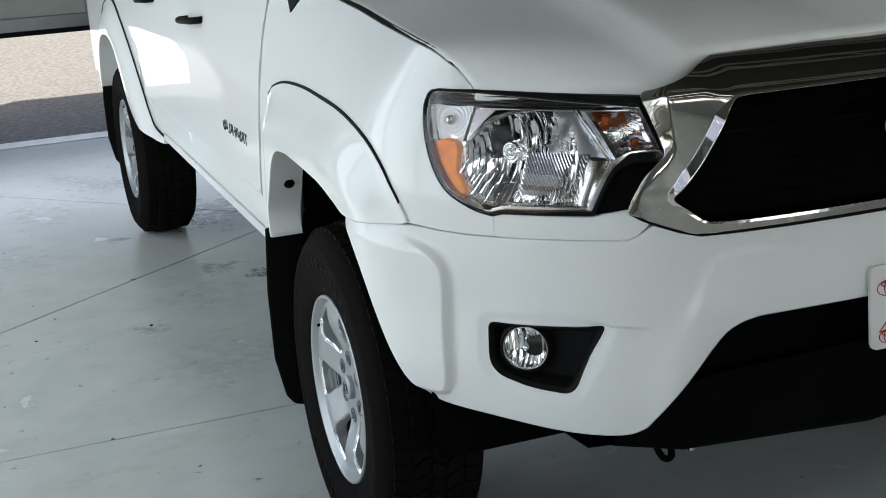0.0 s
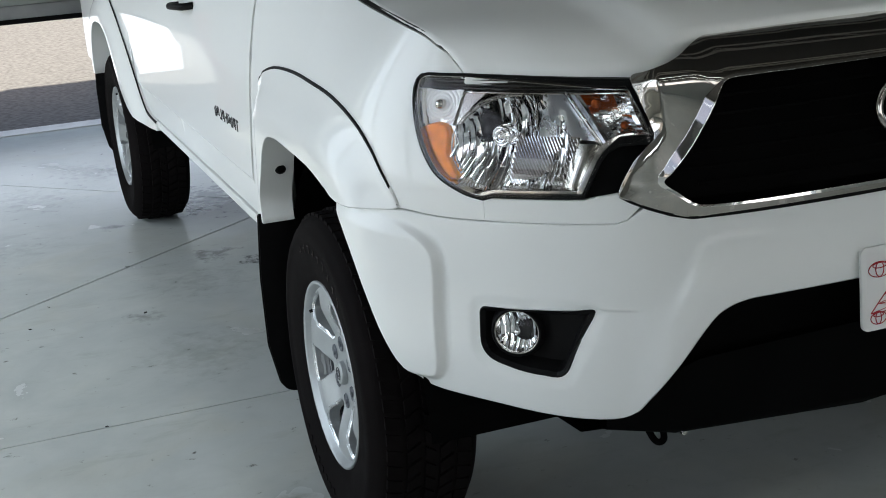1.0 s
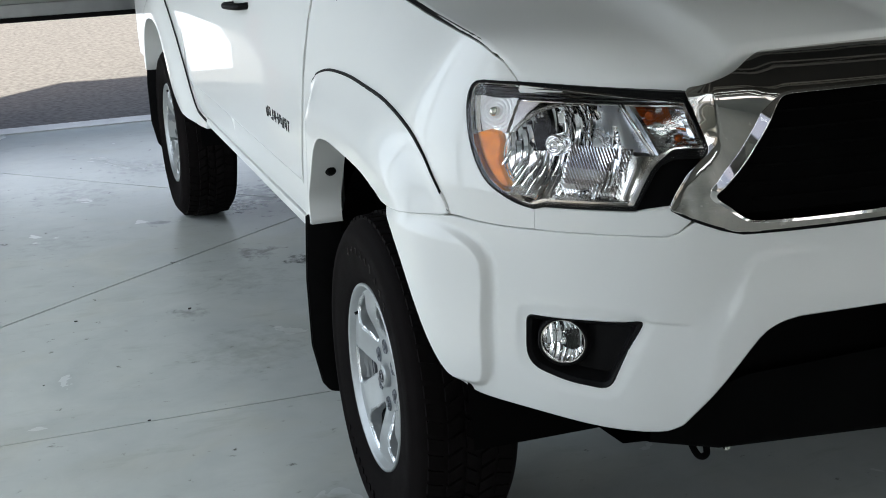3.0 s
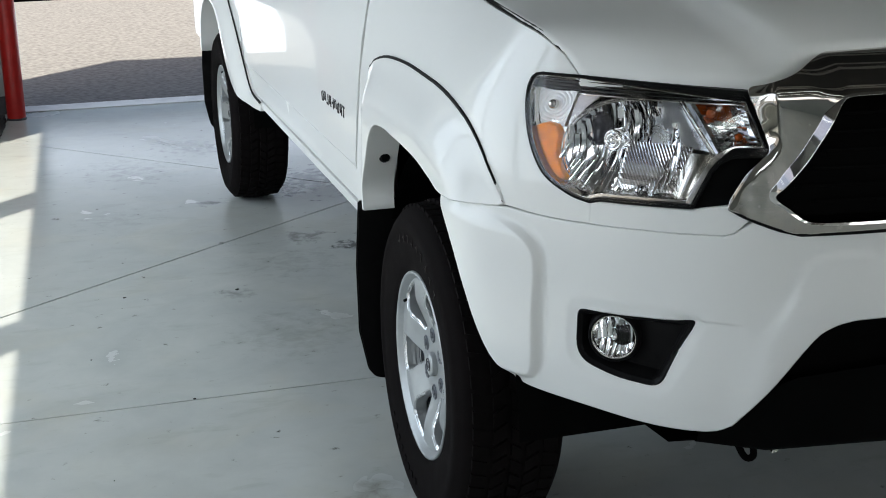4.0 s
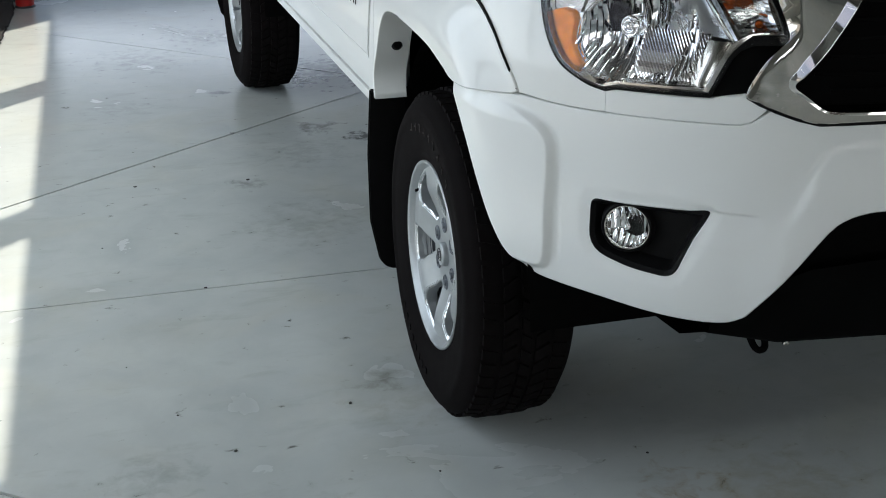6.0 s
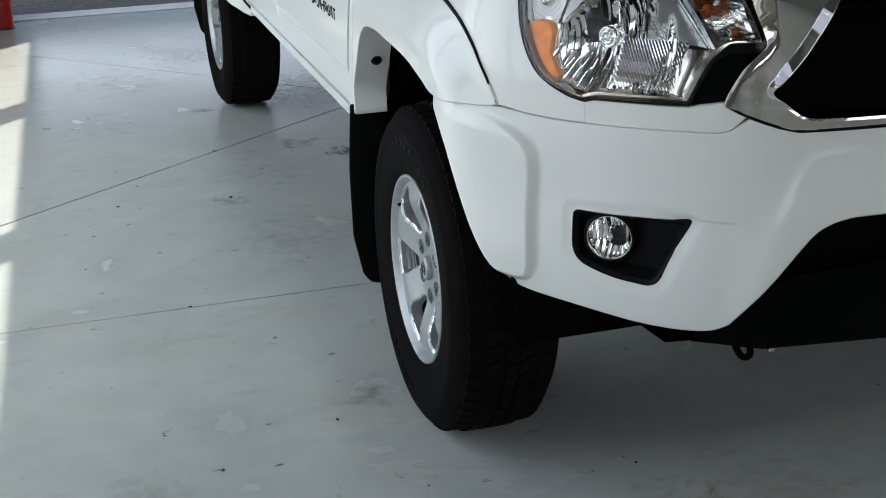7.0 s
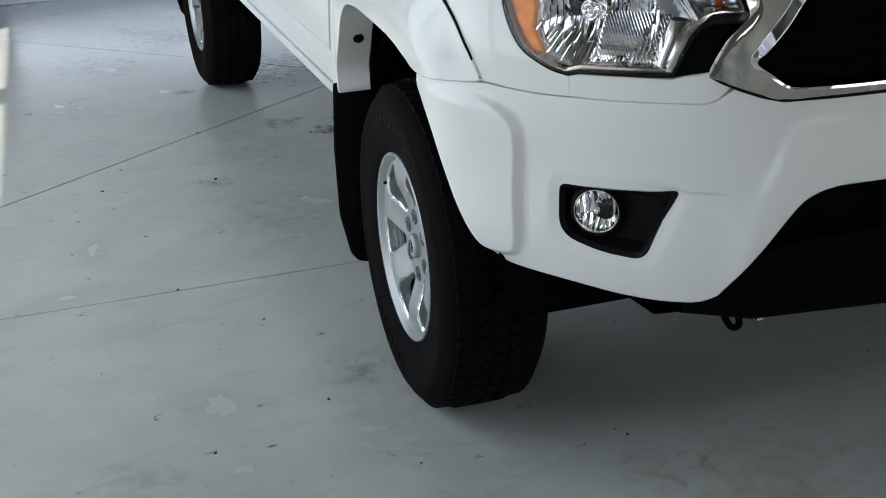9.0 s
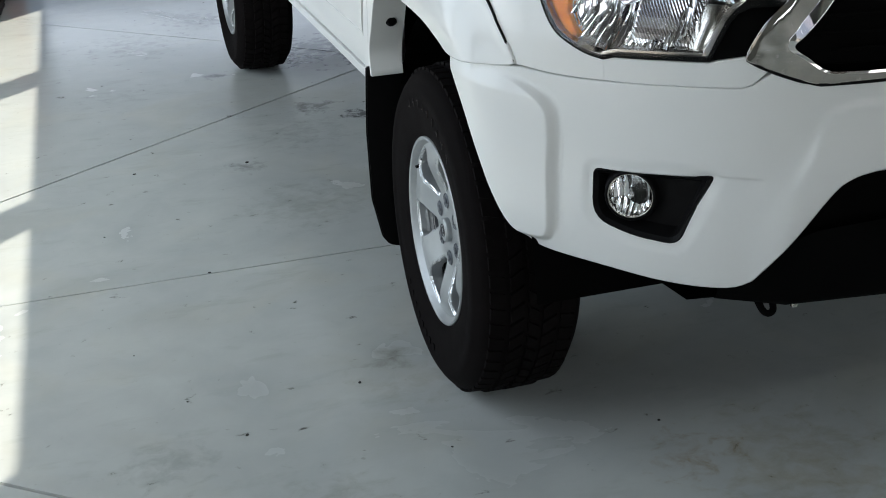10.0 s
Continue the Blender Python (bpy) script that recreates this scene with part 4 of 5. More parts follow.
M_LETTER = mat("faded brown rubber", (0.016, 0.0115, 0.009), 0.75, vary=0.4, scale=80)
first = new("wheel")
first.parent = truck
wheel_parts(first)
first.matrix_basis = pose(-.790, 0, .387, 0, 0, -1.0)
for m, y in ((-1, 3.235), (1, 0.0), (1, 3.235)):
    turn = Matrix.Rotation(math.radians(37 if y > 1 else 12), 4, 'X')
    copy_thing(first, pose(m * .790, y, .387, 0, 0, 0 if m < 0 else 180) @ turn)

# mud flaps
for m in (-1, 1):
    for y, x0, x1, z0, z1 in ((.405, .933, .70, .190, .678), (3.72, .915, .70, .215, .70)):
        line = [(-x0, z1), (-x0 - .012, z0 + .32), (-x0 - .012, z0 + .14), (-x0 + .009, z0 + .033), (-x0 + .026, z0 + .010), (-x0 + .048, z0 + .002), (-x1, z0), (-x1, z1)]
        bm = bmesh.new()
        vs = [bm.verts.new((x, 0, z)) for x, z in line]
        bm.faces.new(vs)
        got = bmesh.ops.extrude_face_region(bm, geom=bm.faces[:])
        bmesh.ops.translate(bm, vec=(0, .010, 0), verts=[v for v in got["geom"] if isinstance(v, bmesh.types.BMVert)])
        bmesh.ops.recalc_face_normals(bm, faces=bm.faces[:])
        bmesh.ops.bevel(bm, geom=bm.edges[:], offset=.003, segments=2, affect='EDGES')
        part("mud_flap", moved(bm, Matrix.Diagonal((-m, 1, 1, 1)) @ pose(0, y, 0, -3, 0, 0) if m > 0 else pose(0, y, 0, -3, 0, 0)), M_BLACK, truck, "black plastic mud flap")
part("flange_bolt", moved(lathe([(.0, -.022), (.010, -.022), (.015, -.015), (.015, 0)], 14), pose(-.886, .352, .812, 0, 0, 90)), M_SEAL, truck)

# ---------------------------------------------------------------- headlamps
LAMP = ([(.936, 1.147), (1.018, 1.147), (1.034, 1.144)] + LAMP_OUT[::-1] + [(.845, .939), (.668, .950), (.649, .991), (.640, 1.012), (.629, 1.026), (.607, 1.036), (.575, 1.0375), (.547, 1.038), (.535, 1.042), (.532, 1.050),
         (.537, 1.066), (.555, 1.097), (.592, 1.135), (.76, 1.142)])


def shrink(poly, d):
    """The outline moved inwards by d."""
    area = sum(p[0] * q[1] - q[0] * p[1] for p, q in zip(poly, poly[1:] + poly[:1]))
    out = []
    for i, (s, w) in enumerate(poly):
        (a, b), (c, e) = poly[i - 1], poly[(i + 1) % len(poly)]
        q = math.hypot(c - a, e - b) or 1
        k = d if area > 0 else -d
        out.append((s - (e - b) / q * k, w + (c - a) / q * k))
    return out


M_REFL = mat("polished reflector", (0.95, 0.96, 0.97), 0.03, 1.0)
M_SATIN = mat("satin silver plastic", (0.66, 0.64, 0.59), 0.16, 1.0, vary=0.05)
M_SMOKE = mat("smoked chrome brow", (0.16, 0.16, 0.165), 0.12, 1.0)
M_SHADE = mat("black bulb base", (0.008, 0.008, 0.009), 0.25)
M_RIB = mat("ribbed reflector", (0.86, 0.87, 0.88), 0.10, 1.0)
M_ORANGE = mat("orange bulb glass", (0.42, 0.085, 0.012), 0.22, 0.6, 0.3, vary=0.5, scale=150)
M_FROST = mat("bright ribbed reflector", (0.97, 0.97, 0.98), 0.2, 0.15)
# pale blue-grey puts the sky haze of the lens into the colour
M_HAZE = mat("silver plastic with lens haze", (0.72, 0.75, 0.79), 0.28, 0.75, vary=0.06, scale=30)
M_BRIGHT = mat("bright satin trim", (0.94, 0.92, 0.89), 0.16, 0.95)


def prism_material():
    """Clear plastic with a fine moulded grid."""
    m = glass("moulded clear plastic", (.92, .93, .95), 0.05, 1.0)
    t = m.node_tree
    co = t.nodes.new("ShaderNodeTexCoord")
    w1 = t.nodes.new("ShaderNodeTexWave")
    w1.bands_direction, w1.inputs["Scale"].default_value = 'Z', 70.0
    t.links.new(co.outputs["Object"], w1.inputs["Vector"])
    bp = t.nodes.new("ShaderNodeBump")
    bp.inputs["Strength"].default_value, bp.inputs["Distance"].default_value = 0.9, 0.004
    t.links.new(w1.outputs["Fac"], bp.inputs["Height"])
    for n in t.nodes:
        if n.bl_idname == "ShaderNodeBsdfGlossy":
            t.links.new(bp.outputs[0], n.inputs["Normal"])
    return m


M_PRISM = prism_material()


def grid_sheet(us, vs, fn):
    bm = bmesh.new()
    g = [[bm.verts.new(fn(u, v)) for u in us] for v in vs]
    for a, b in zip(g, g[1:]):
        for k in range(len(us) - 1):
            bm.faces.new((a[k], b[k], b[k + 1], a[k + 1]))
    return bm


def head_lamp(m):
    """One lamp unit; m is -1 on the near flank, 1 on the other."""
    def pl(s, w, o=0.0):
        p = skin(s, w, o)
        return Vector((p.x if m < 0 else -p.x, p.y, p.z))
    flip = m > 0

    def own(name, bm, material, label="", smooth=False):
        if flip:
            bmesh.ops.reverse_faces(bm, faces=bm.faces[:])
        return part(name, bm, material, lamp, label, smooth)

    def sheet(name, outline, material, parent, **kw):
        """A panel on this flank."""
        return panel(name, outline if not flip else other(outline), material, parent, **kw)[0]

    lamp = sheet("headlamp", LAMP, M_SATIN, truck, lift=-.085, deep=.01, step=.03, label="clear headlamp unit with chrome reflectors")
    # dark gasket round the lens, broader towards the grille
    inner = [c if p[0] < .625 else a if p[0] < .87 else b for p, a, b, c in zip(LAMP, shrink(LAMP, .0065), shrink(LAMP, .003), shrink(LAMP, .0135))]
    sheet("gasket", LAMP, M_SEAL, lamp, lift=.002, deep=.02, step=.02, holes=(inner if not flip else other(inner),), bevel=.001)
    inner2 = [c if p[0] < .625 else a if p[0] < .87 else b for p, a, b, c in zip(LAMP, shrink(LAMP, .0125), shrink(LAMP, .0055), shrink(LAMP, .0165))]
    mid = [c if p[0] < .625 else a if p[0] < .87 else b for p, a, b, c in zip(LAMP, shrink(LAMP, .006), shrink(LAMP, .0025), shrink(LAMP, .0130))]
    sheet("trim_ring", mid, M_SATIN, lamp, lift=-.004, deep=.018, step=.02, holes=(inner2 if not flip else other(inner2),), bevel=.0012, label="silver trim inside the lens")
    wall = shrink(LAMP, .014)
    wl = wall + wall[:1]
    own("housing_wall", grid_sheet(range(len(wl)), (-.010, -.05, -.09), lambda i, o: pl(*wl[i], o)), M_SATIN, smooth=False)
    # smoked brow along the top with long ridges
    own("brow", grid_sheet(range(13), range(13), lambda i, j: pl(1.030 - .425 * i / 12 + .0004 * j, 1.137 - .0022 * j, -.010 - .0016 * j + (.0022 if j % 3 == 1 else 0))), M_SMOKE, "dark ridged brow")
    own("brow_edge", tube([pl(s, 1.1115, -.026) for s in np.linspace(.95, .606, 16)], .0021, 6), M_CHROME_LIT, "thin bright edge", smooth=True)
    # main bowl: upright hollow mirror strips broken by level steps
    rnd = random.Random(11)
    s0, w0 = .829, 1.026
    half_s, half_w = .117, .084

    def bowl(ds, dw):
        return -.080 + .060 * ((ds / half_s) ** 2 + (dw / half_w) ** 2)
    bm = bmesh.new()
    edges = [-half_s]
    while edges[-1] < half_s:
        edges.append(edges[-1] + rnd.uniform(.006, .012))
    for a, b in zip(edges, edges[1:]):
        ms = (a + b) / 2
        if abs(ms) > half_s:
            continue
        reach = half_w * math.sqrt(max(.02, 1.04 - (ms / half_s) ** 2))
        cuts = [-reach]
        while cuts[-1] < reach:
            cuts.append(cuts[-1] + rnd.uniform(.030, .075))
        cuts[-1] = reach
        for c, d in zip(cuts, cuts[1:]):
            mw = (c + d) / 2
            ta, tb, hollow = rnd.uniform(-.65, .65), rnd.uniform(-.25, .25), rnd.uniform(.16, .5)
            g = []
            for j in range(4):
                row = []
                for i in range(6):
                    u, v = a + (b - a) * i / 5, c + (d - c) * j / 3
                    q = (i / 5 - .5) * 2
                    r = (j / 3 - .5) * 2
                    row.append(bm.verts.new(pl(s0 + u, w0 + v, bowl(u, v) + ta * (u - ms) + tb * (v - mw) + hollow * (b - a) * .25 * q * q + .03 * (d - c) * r * r)))
                g.append(row)
            for j in range(3):
                for i in range(5):
                    bm.faces.new((g[j][i], g[j + 1][i], g[j + 1][i + 1], g[j][i + 1]))
    own("reflector_bowl", bm, M_REFL, "faceted mirror bowl", smooth=True)
    for k, (grow, thick) in enumerate(((1.0, .0022), (1.045, .0014))):
        own("bowl_rim", tube([pl(s0 + half_s * grow * math.cos(t), w0 + half_w * grow * math.sin(t), -.019 + .003 * k) for t in np.linspace(math.radians(100), math.radians(-105), 28)], thick, 6), M_CHROME, "thin bright ring", smooth=True)
    # slanted fine ribs on the lower cover
    vs, fs = [], []
    for k in range(34):
        for side in (0, 1):
            a0 = .905 - .0064 * (k + .5 * side)
            a1 = a0 - .0032
            rows = []
            for n in range(10):
                w = 1.042 - .086 * n / 9
                drop = 1.042 - w
                lo, hi = .694 + .25 * drop, .822 + .20 * drop
                rows.append([(min(hi, max(lo, a - .58 * drop)), w) for a in (a0, a1)])
            for p, q in zip(rows, rows[1:]):
                if p[0][0] - p[1][0] < 1e-4 and q[0][0] - q[1][0] < 1e-4:
                    continue
                n = len(vs)
                for (s, w), top in ((p[0], side), (p[1], 1 - side), (q[1], 1 - side), (q[0], side)):
                    vs.append(pl(s, w, -.034 - .10 * (1.042 - w) + (.0017 if top else 0)))
                fs.append((n, n + 3, n + 2, n + 1))
    me = bpy.data.meshes.new("ribs")
    me.from_pydata([tuple(v) for v in vs], [], fs)
    bm = bmesh.new()
    bm.from_mesh(me)
    bpy.data.meshes.remove(me)
    own("ribbed_reflector", bm, M_RIB, "finely ribbed reflector")
    own("cover_edge", tube([pl(.775, 1.072, -.030), pl(.735, 1.058, -.029), pl(.696, 1.034, -.028), pl(.716, .960, -.032)], .0011, 6), M_CHROME, "thin bright edge", smooth=True)
    # side cover and the hollow cover above it, pale with painted haze
    own("side_cover", grid_sheet(range(9), range(7), lambda i, j: pl((.700 + .019 * j / 6) + (-.056 + .012 * j / 6) * i / 8, 1.034 - .080 * j / 6, -.030 + .008 * math.sin(math.pi * i / 8))), M_SATIN, "plain silver cover", smooth=True)
    own("upper_cover", grid_sheet(range(11), range(9), lambda i, j: pl((.790 - .012 * j / 8) + (-.062 - .072 * (j / 8)) * i / 10, 1.110 - .076 * j / 8, -.036 - .020 * math.sin(math.pi * i / 10) - .006 * math.sin(math.pi * j / 8))), M_HAZE, "hollow silver cover, lens haze in its colour", smooth=True)
    # turn signal chamber
    vs, fs, amber = [], [], []
    for i in range(7):
        for j in range(24):
            u0, u1, v0, v1 = i / 7, (i + 1) / 7, j / 24, (j + 1) / 24
            ta, tb = rnd.uniform(-.8, .8), rnd.uniform(-.28, .28)
            n = len(vs)
            for u, v in ((u0, v0), (u1, v0), (u1, v1), (u0, v1)):
                left, far = .722 - .082 * v, .606 - .054 * v
                vs.append(tuple(pl(left + (far - left) * u, 1.112 - .070 * v, -.040 - .016 * math.sin(math.pi * u) + .0035 * (ta * (u - u0) * 7 + tb * (v - v0) * 24))))
            fs.append((n, n + 3, n + 2, n + 1))
            # orange facets put the reflection of the bulb into the colour
            amber.append((j < 11 and i < 4 and rnd.random() < .75) or (j > 12 and 3 < i < 6 and rnd.random() < .35))
    for name, material, pick, label in (("turn_reflector", M_RIB, False, "small mirrored facets"), ("bulb_tint_facets", M_ORANGE, True, "facets tinted orange for the bulb reflection")):
        me = bpy.data.meshes.new("facets")
        me.from_pydata(vs, [], [f for f, k in zip(fs, amber) if k == pick])
        bm = bmesh.new()
        bm.from_mesh(me)
        bpy.data.meshes.remove(me)
        bmesh.ops.delete(bm, geom=[v for v in bm.verts if not v.link_faces], context='VERTS')
        own(name, bm, material, label)
    own("turn_bulb", moved(lathe([(.0, -.009), (.005, -.008), (.0085, -.005), (.0095, .0), (.0085, .006), (.005, .009)], 18), Matrix.Translation(pl(.680, 1.094, -.040)) @ pose(0, 0, 0, 0, 50, 60)), M_ORANGE, "orange turn bulb", smooth=True)
    own("turn_bulb", moved(lathe([(.0, -.007), (.004, -.006), (.0075, -.003), (.0075, .002), (.004, .007)], 14), Matrix.Translation(pl(.606, 1.060, -.040)) @ pose(0, 0, 0, 0, 50, 60)), M_ORANGE, "orange turn bulb", smooth=True)
    sheet("turn_lens", [(.716, 1.112), (.614, 1.110), (.560, 1.046), (.643, 1.042)], M_PRISM, lamp, lift=-.010, deep=.004, step=.012, bevel=.001, label="clear ribbed turn signal lens").visible_shadow = False
    own("divider", tube([pl(.733, 1.114, -.016), pl(.69, 1.076, -.015), pl(.647, 1.038, -.013)], .0024, 8), M_CHROME_LIT, "bright dividing bar", smooth=True)
    own("divider", tube([pl(.741, 1.114, -.018), pl(.698, 1.076, -.017), pl(.653, 1.038, -.015)], .0012, 6), M_CHROME, "bright dividing bar", smooth=True)
    # corner marker: clear ribbed top, amber reflector below, plain cover up to the bowl
    def ringed(i, j):
        s, w = 1.040 - .095 * i / 40 - .028 * (j / 40) * (1 - i / 40) + .012 * j / 40 * i / 40, 1.116 - .062 * j / 40
        r = math.hypot((s - .992) * .8, w - 1.090)
        return pl(s, w, -.022 - .006 * math.sin(math.pi * i / 40) + .0022 * abs(math.sin(math.pi * r / .0065)))
    own("marker_reflector", grid_sheet(range(41), range(41), ringed), M_FROST, "ringed marker reflector")
    own("marker_teeth", grid_sheet(range(9), range(29), lambda i, j: pl(1.041 - .0012 * i - .016 * (j / 28) ** 2, 1.112 - .056 * j / 28, -.012 - .0015 * i + (.0018 if j % 2 else 0))), M_FROST, "moulded prism edge")
    own("marker_bulb", moved(lathe([(.0, -.010), (.006, -.009), (.009, -.004), (.009, .006)], 18), Matrix.Translation(pl(.992, 1.090, -.022)) @ pose(0, 0, 0, 0, 0, 40)), M_SATIN, smooth=True)
    sheet("corner_cover", [(1.026, 1.060), (.972, 1.064), (.968, 1.113), (.900, 1.113), (.925, 1.090), (.940, 1.060), (.945, 1.040), (.940, 1.000), (.925, .965), (.900, .952), (.925, .950), (.965, .968), (.995, .998), (1.016, 1.035)], M_SATIN, lamp, lift=-.026, deep=.01, step=.015, label="plain silver cover", bevel=.002)
    sheet("amber_reflector", [(1.011, 1.051), (.992, 1.055), (.971, 1.052), (.964, 1.040), (.963, 1.007), (.948, .980), (.936, .965), (.946, .965), (.962, .976), (.980, .998), (1.000, 1.030)], M_AMBER, lamp, lift=-.012, deep=.014, step=.012, label="amber side reflector")
    low_trim = [(.672, .953), (.655, .991), (.646, 1.012), (.634, 1.029), (.607, 1.041), (.575, 1.043), (.545, 1.043)]
    sheet("lower_trim", strip(spline(low_trim, 3), .002, .011), M_BRIGHT, lamp, lift=lambda a, b: -.003 - .10 * max(0, near(low_trim, abs(a), b) - .003), deep=.012, step=.006, bevel=.001, label="bright lower trim")
    # bulb with its shield
    c = pl(.842, 1.044, -.020)
    aim = (pl(.842, 1.044, .05) - c).normalized() + Vector((m * .25, -.1, .05))
    turn = aim.normalized().to_track_quat('-X', 'Z').to_matrix().to_4x4()
    own("bulb_shield", moved(lathe([(.0, -.017), (.003, -.0175), (.005, -.015), (.0062, -.010), (.0072, -.010), (.0085, -.016), (.0105, -.0175), (.0122, -.016), (.0132, -.011), (.0142, -.011), (.0158, -.015), (.0175, -.0145), (.0190, -.012), (.0198, -.006), (.0200, .012), (.016, .018)], 40), Matrix.Translation(c) @ turn), M_REFL, "round chrome bulb shield", smooth=True)
    for r in (.0067, .0137):
        own("shield_groove", moved(lathe([(r - .0011, -.0112), (r + .0011, -.0112)], 32), Matrix.Translation(c) @ turn), M_SHADE)
    own("bulb_socket", moved(lathe([(.0, .0), (.017, .0), (.0175, -.004), (.024, -.004), (.0265, .002), (.0265, .03)], 28), Matrix.Translation(pl(0.900, 1.048, -.045)) @ turn), M_SHADE, smooth=True)
    own("bulb_stem", tube([pl(.842, 1.044, -.022), pl(.866, 1.044, -.055)], .0085, 14), M_REFL, smooth=True)
    lens = sheet("lens", shrink(LAMP, .004), M_LENS, lamp, lift=.004, deep=.006, step=.02, label="clear lens", bevel=.002)
    lens.visible_shadow = False
    return lamp


head_lamp(-1)
head_lamp(1)


# ---------------------------------------------------------------- fog lamps
def fog_lamp(m):
    def pl(s, w, o=0.0):
        p = skin(s, w, o)
        return Vector((p.x if m < 0 else -p.x, p.y, p.z))
    flip = m > 0

    def own(name, bm, material, parent, label="", smooth=False):
        if flip:
            bmesh.ops.reverse_faces(bm, faces=bm.faces[:])
        return part(name, bm, material, parent, label, smooth)

    rim = FOG
    low = shrink(FOG, .010)
    deep = shrink(FOG, .022)
    loops = [(rim, -.001), (shrink(FOG, .003), .001), (low, -.010), (deep, -.038)]
    bm = bmesh.new()
    rows = [[bm.verts.new(pl(s, w, o + (bump_lift(s, w) if k < 2 else 0))) for s, w in poly] for k, (poly, o) in enumerate(loops)]
    for a, b in zip(rows, rows[1:]):
        for k in range(len(a)):
            bm.faces.new((a[k], a[(k + 1) % len(a)], b[(k + 1) % len(a)], b[k]))
    bm.faces.new(rows[-1])
    bmesh.ops.recalc_face_normals(bm, faces=bm.faces[:])
    bezel = part("fog_bezel", bm, M_BLACK, truck, "black fog lamp bezel in the bumper")
    c = pl(.820, .681, -.016)
    aim = (pl(.80, .681, .05) - pl(.80, .681, 0)).normalized() + Vector((0, -.45, 0))
    turn = aim.normalized().to_track_quat('-X', 'Z').to_matrix().to_4x4()
    rnd = random.Random(5)
    vs, fs = [], []
    cuts = np.linspace(-.0395, .0395, 8)
    for p, q in zip(cuts, cuts[1:]):
        half = math.sqrt(max(1e-6, .0400 ** 2 - ((p + q) / 2) ** 2))
        steps = [-half, -.010, half] if half > .02 else [-half, half]
        for c0, c1 in zip(steps, steps[1:]):
            ta, tb, n = (rnd.uniform(-.3, .3), rnd.uniform(-.12, .12), len(vs)) if c1 > 0 else (0, .25, len(vs))
            for j in range(4):
                for i in range(5):
                    u, v = p + (q - p) * i / 4, c0 + (c1 - c0) * j / 3
                    vs.append((.030 - 15.0 * (u * u + v * v) + ta * (u - (p + q) / 2) + tb * (v - (c0 + c1) / 2) - (.22 if c1 > 0 else .05) * (q - p) * (i / 2 - 1) ** 2, u, v))
            fs += [(n + 5 * j + i, n + 5 * j + i + 1, n + 5 * j + i + 6, n + 5 * j + i + 5) for j in range(3) for i in range(4)]
    me = bpy.data.meshes.new("facets")
    me.from_pydata(vs, [], fs)
    bm = bmesh.new()
    bm.from_mesh(me)
    bpy.data.meshes.remove(me)
    own("fog_reflector", moved(bm, Matrix.Translation(c) @ turn), M_REFL, bezel, "round fog lamp with upright mirror facets", smooth=True)
    own("fog_rim", moved(lathe([(.0385, .006), (.040, .0), (.042, -.002), (.043, .004), (.043, .03)], 40), Matrix.Translation(c) @ turn), M_SATIN, bezel, smooth=True)
    own("fog_bulb", moved(lathe([(.0, -.002), (.005, -.001), (.006, .008), (.006, .03)], 16), Matrix.Translation(c) @ turn), M_REFL, bezel, smooth=True)
    g = own("fog_lens", moved(lathe([(.0, -.012), (.015, -.0112), (.028, -.008), (.037, -.003), (.0405, .002)], 36), Matrix.Translation(c) @ turn), M_LENS, bezel, "clear round lens", smooth=True)
    g.visible_shadow = False
    own("fog_tube", moved(lathe([(.043, -.003), (.0455, -.004), (.048, .0), (.055, .03)], 36), Matrix.Translation(c) @ turn), M_BLACK, bezel, smooth=True)


fog_lamp(-1)
fog_lamp(1)

# ---------------------------------------------------------------- emblem, plate, badge, handles
def ellipse_ring(a, b, thick, n=64):
    pts = [(a * math.cos(2 * math.pi * k / n), 0, b * math.sin(2 * math.pi * k / n)) for k in range(n + 1)]
    return tube(pts, thick, 10, False)


emblem = part("emblem", moved(ellipse_ring(.088, .060, .0085), pose(0, -.895, 1.047, -12, 0, 0)), M_CHROME, grille, "oval chrome emblem", smooth=True)
part("emblem_loop", moved(ellipse_ring(.060, .022, .006), pose(0, -.893, 1.078, -12, 0, 0)), M_CHROME, emblem, smooth=True)
for k in range(7):
    z = .962 + .026 * k
    half = float(np.interp(z, [.94, .985, 1.12], [.46, .52, .39])) - .03
    part("grille_bar", tube([tuple(skin(s, z, -.034)) for s in np.linspace(-half, half, 25)], .0035, 6), M_DARK, grille, smooth=True)

plate = base("licence_plate", "white decorative plate with red line drawing on the front bumper", "plate", (0, -.985, .728))


def flat_shape(outline, y, thick):
    bm = bmesh.new()
    vs = [bm.verts.new((x, y, z)) for x, z in outline]
    f = bm.faces.new(vs)
    got = bmesh.ops.extrude_face_region(bm, geom=[f])
    bmesh.ops.translate(bm, vec=(0, thick, 0), verts=[v for v in got["geom"] if isinstance(v, bmesh.types.BMVert)])
    bmesh.ops.recalc_face_normals(bm, faces=bm.faces[:])
    return bm


def rounded(x, z, r, n=5):
    out = []
    for cx, cz, a0 in ((x - r, z - r, 0), (-x + r, z - r, 90), (-x + r, -z + r, 180), (x - r, -z + r, 270)):
        out += [(cx + r * math.cos(math.radians(a0 + 90 * k / n)), cz + r * math.sin(math.radians(a0 + 90 * k / n))) for k in range(n + 1)]
    return out


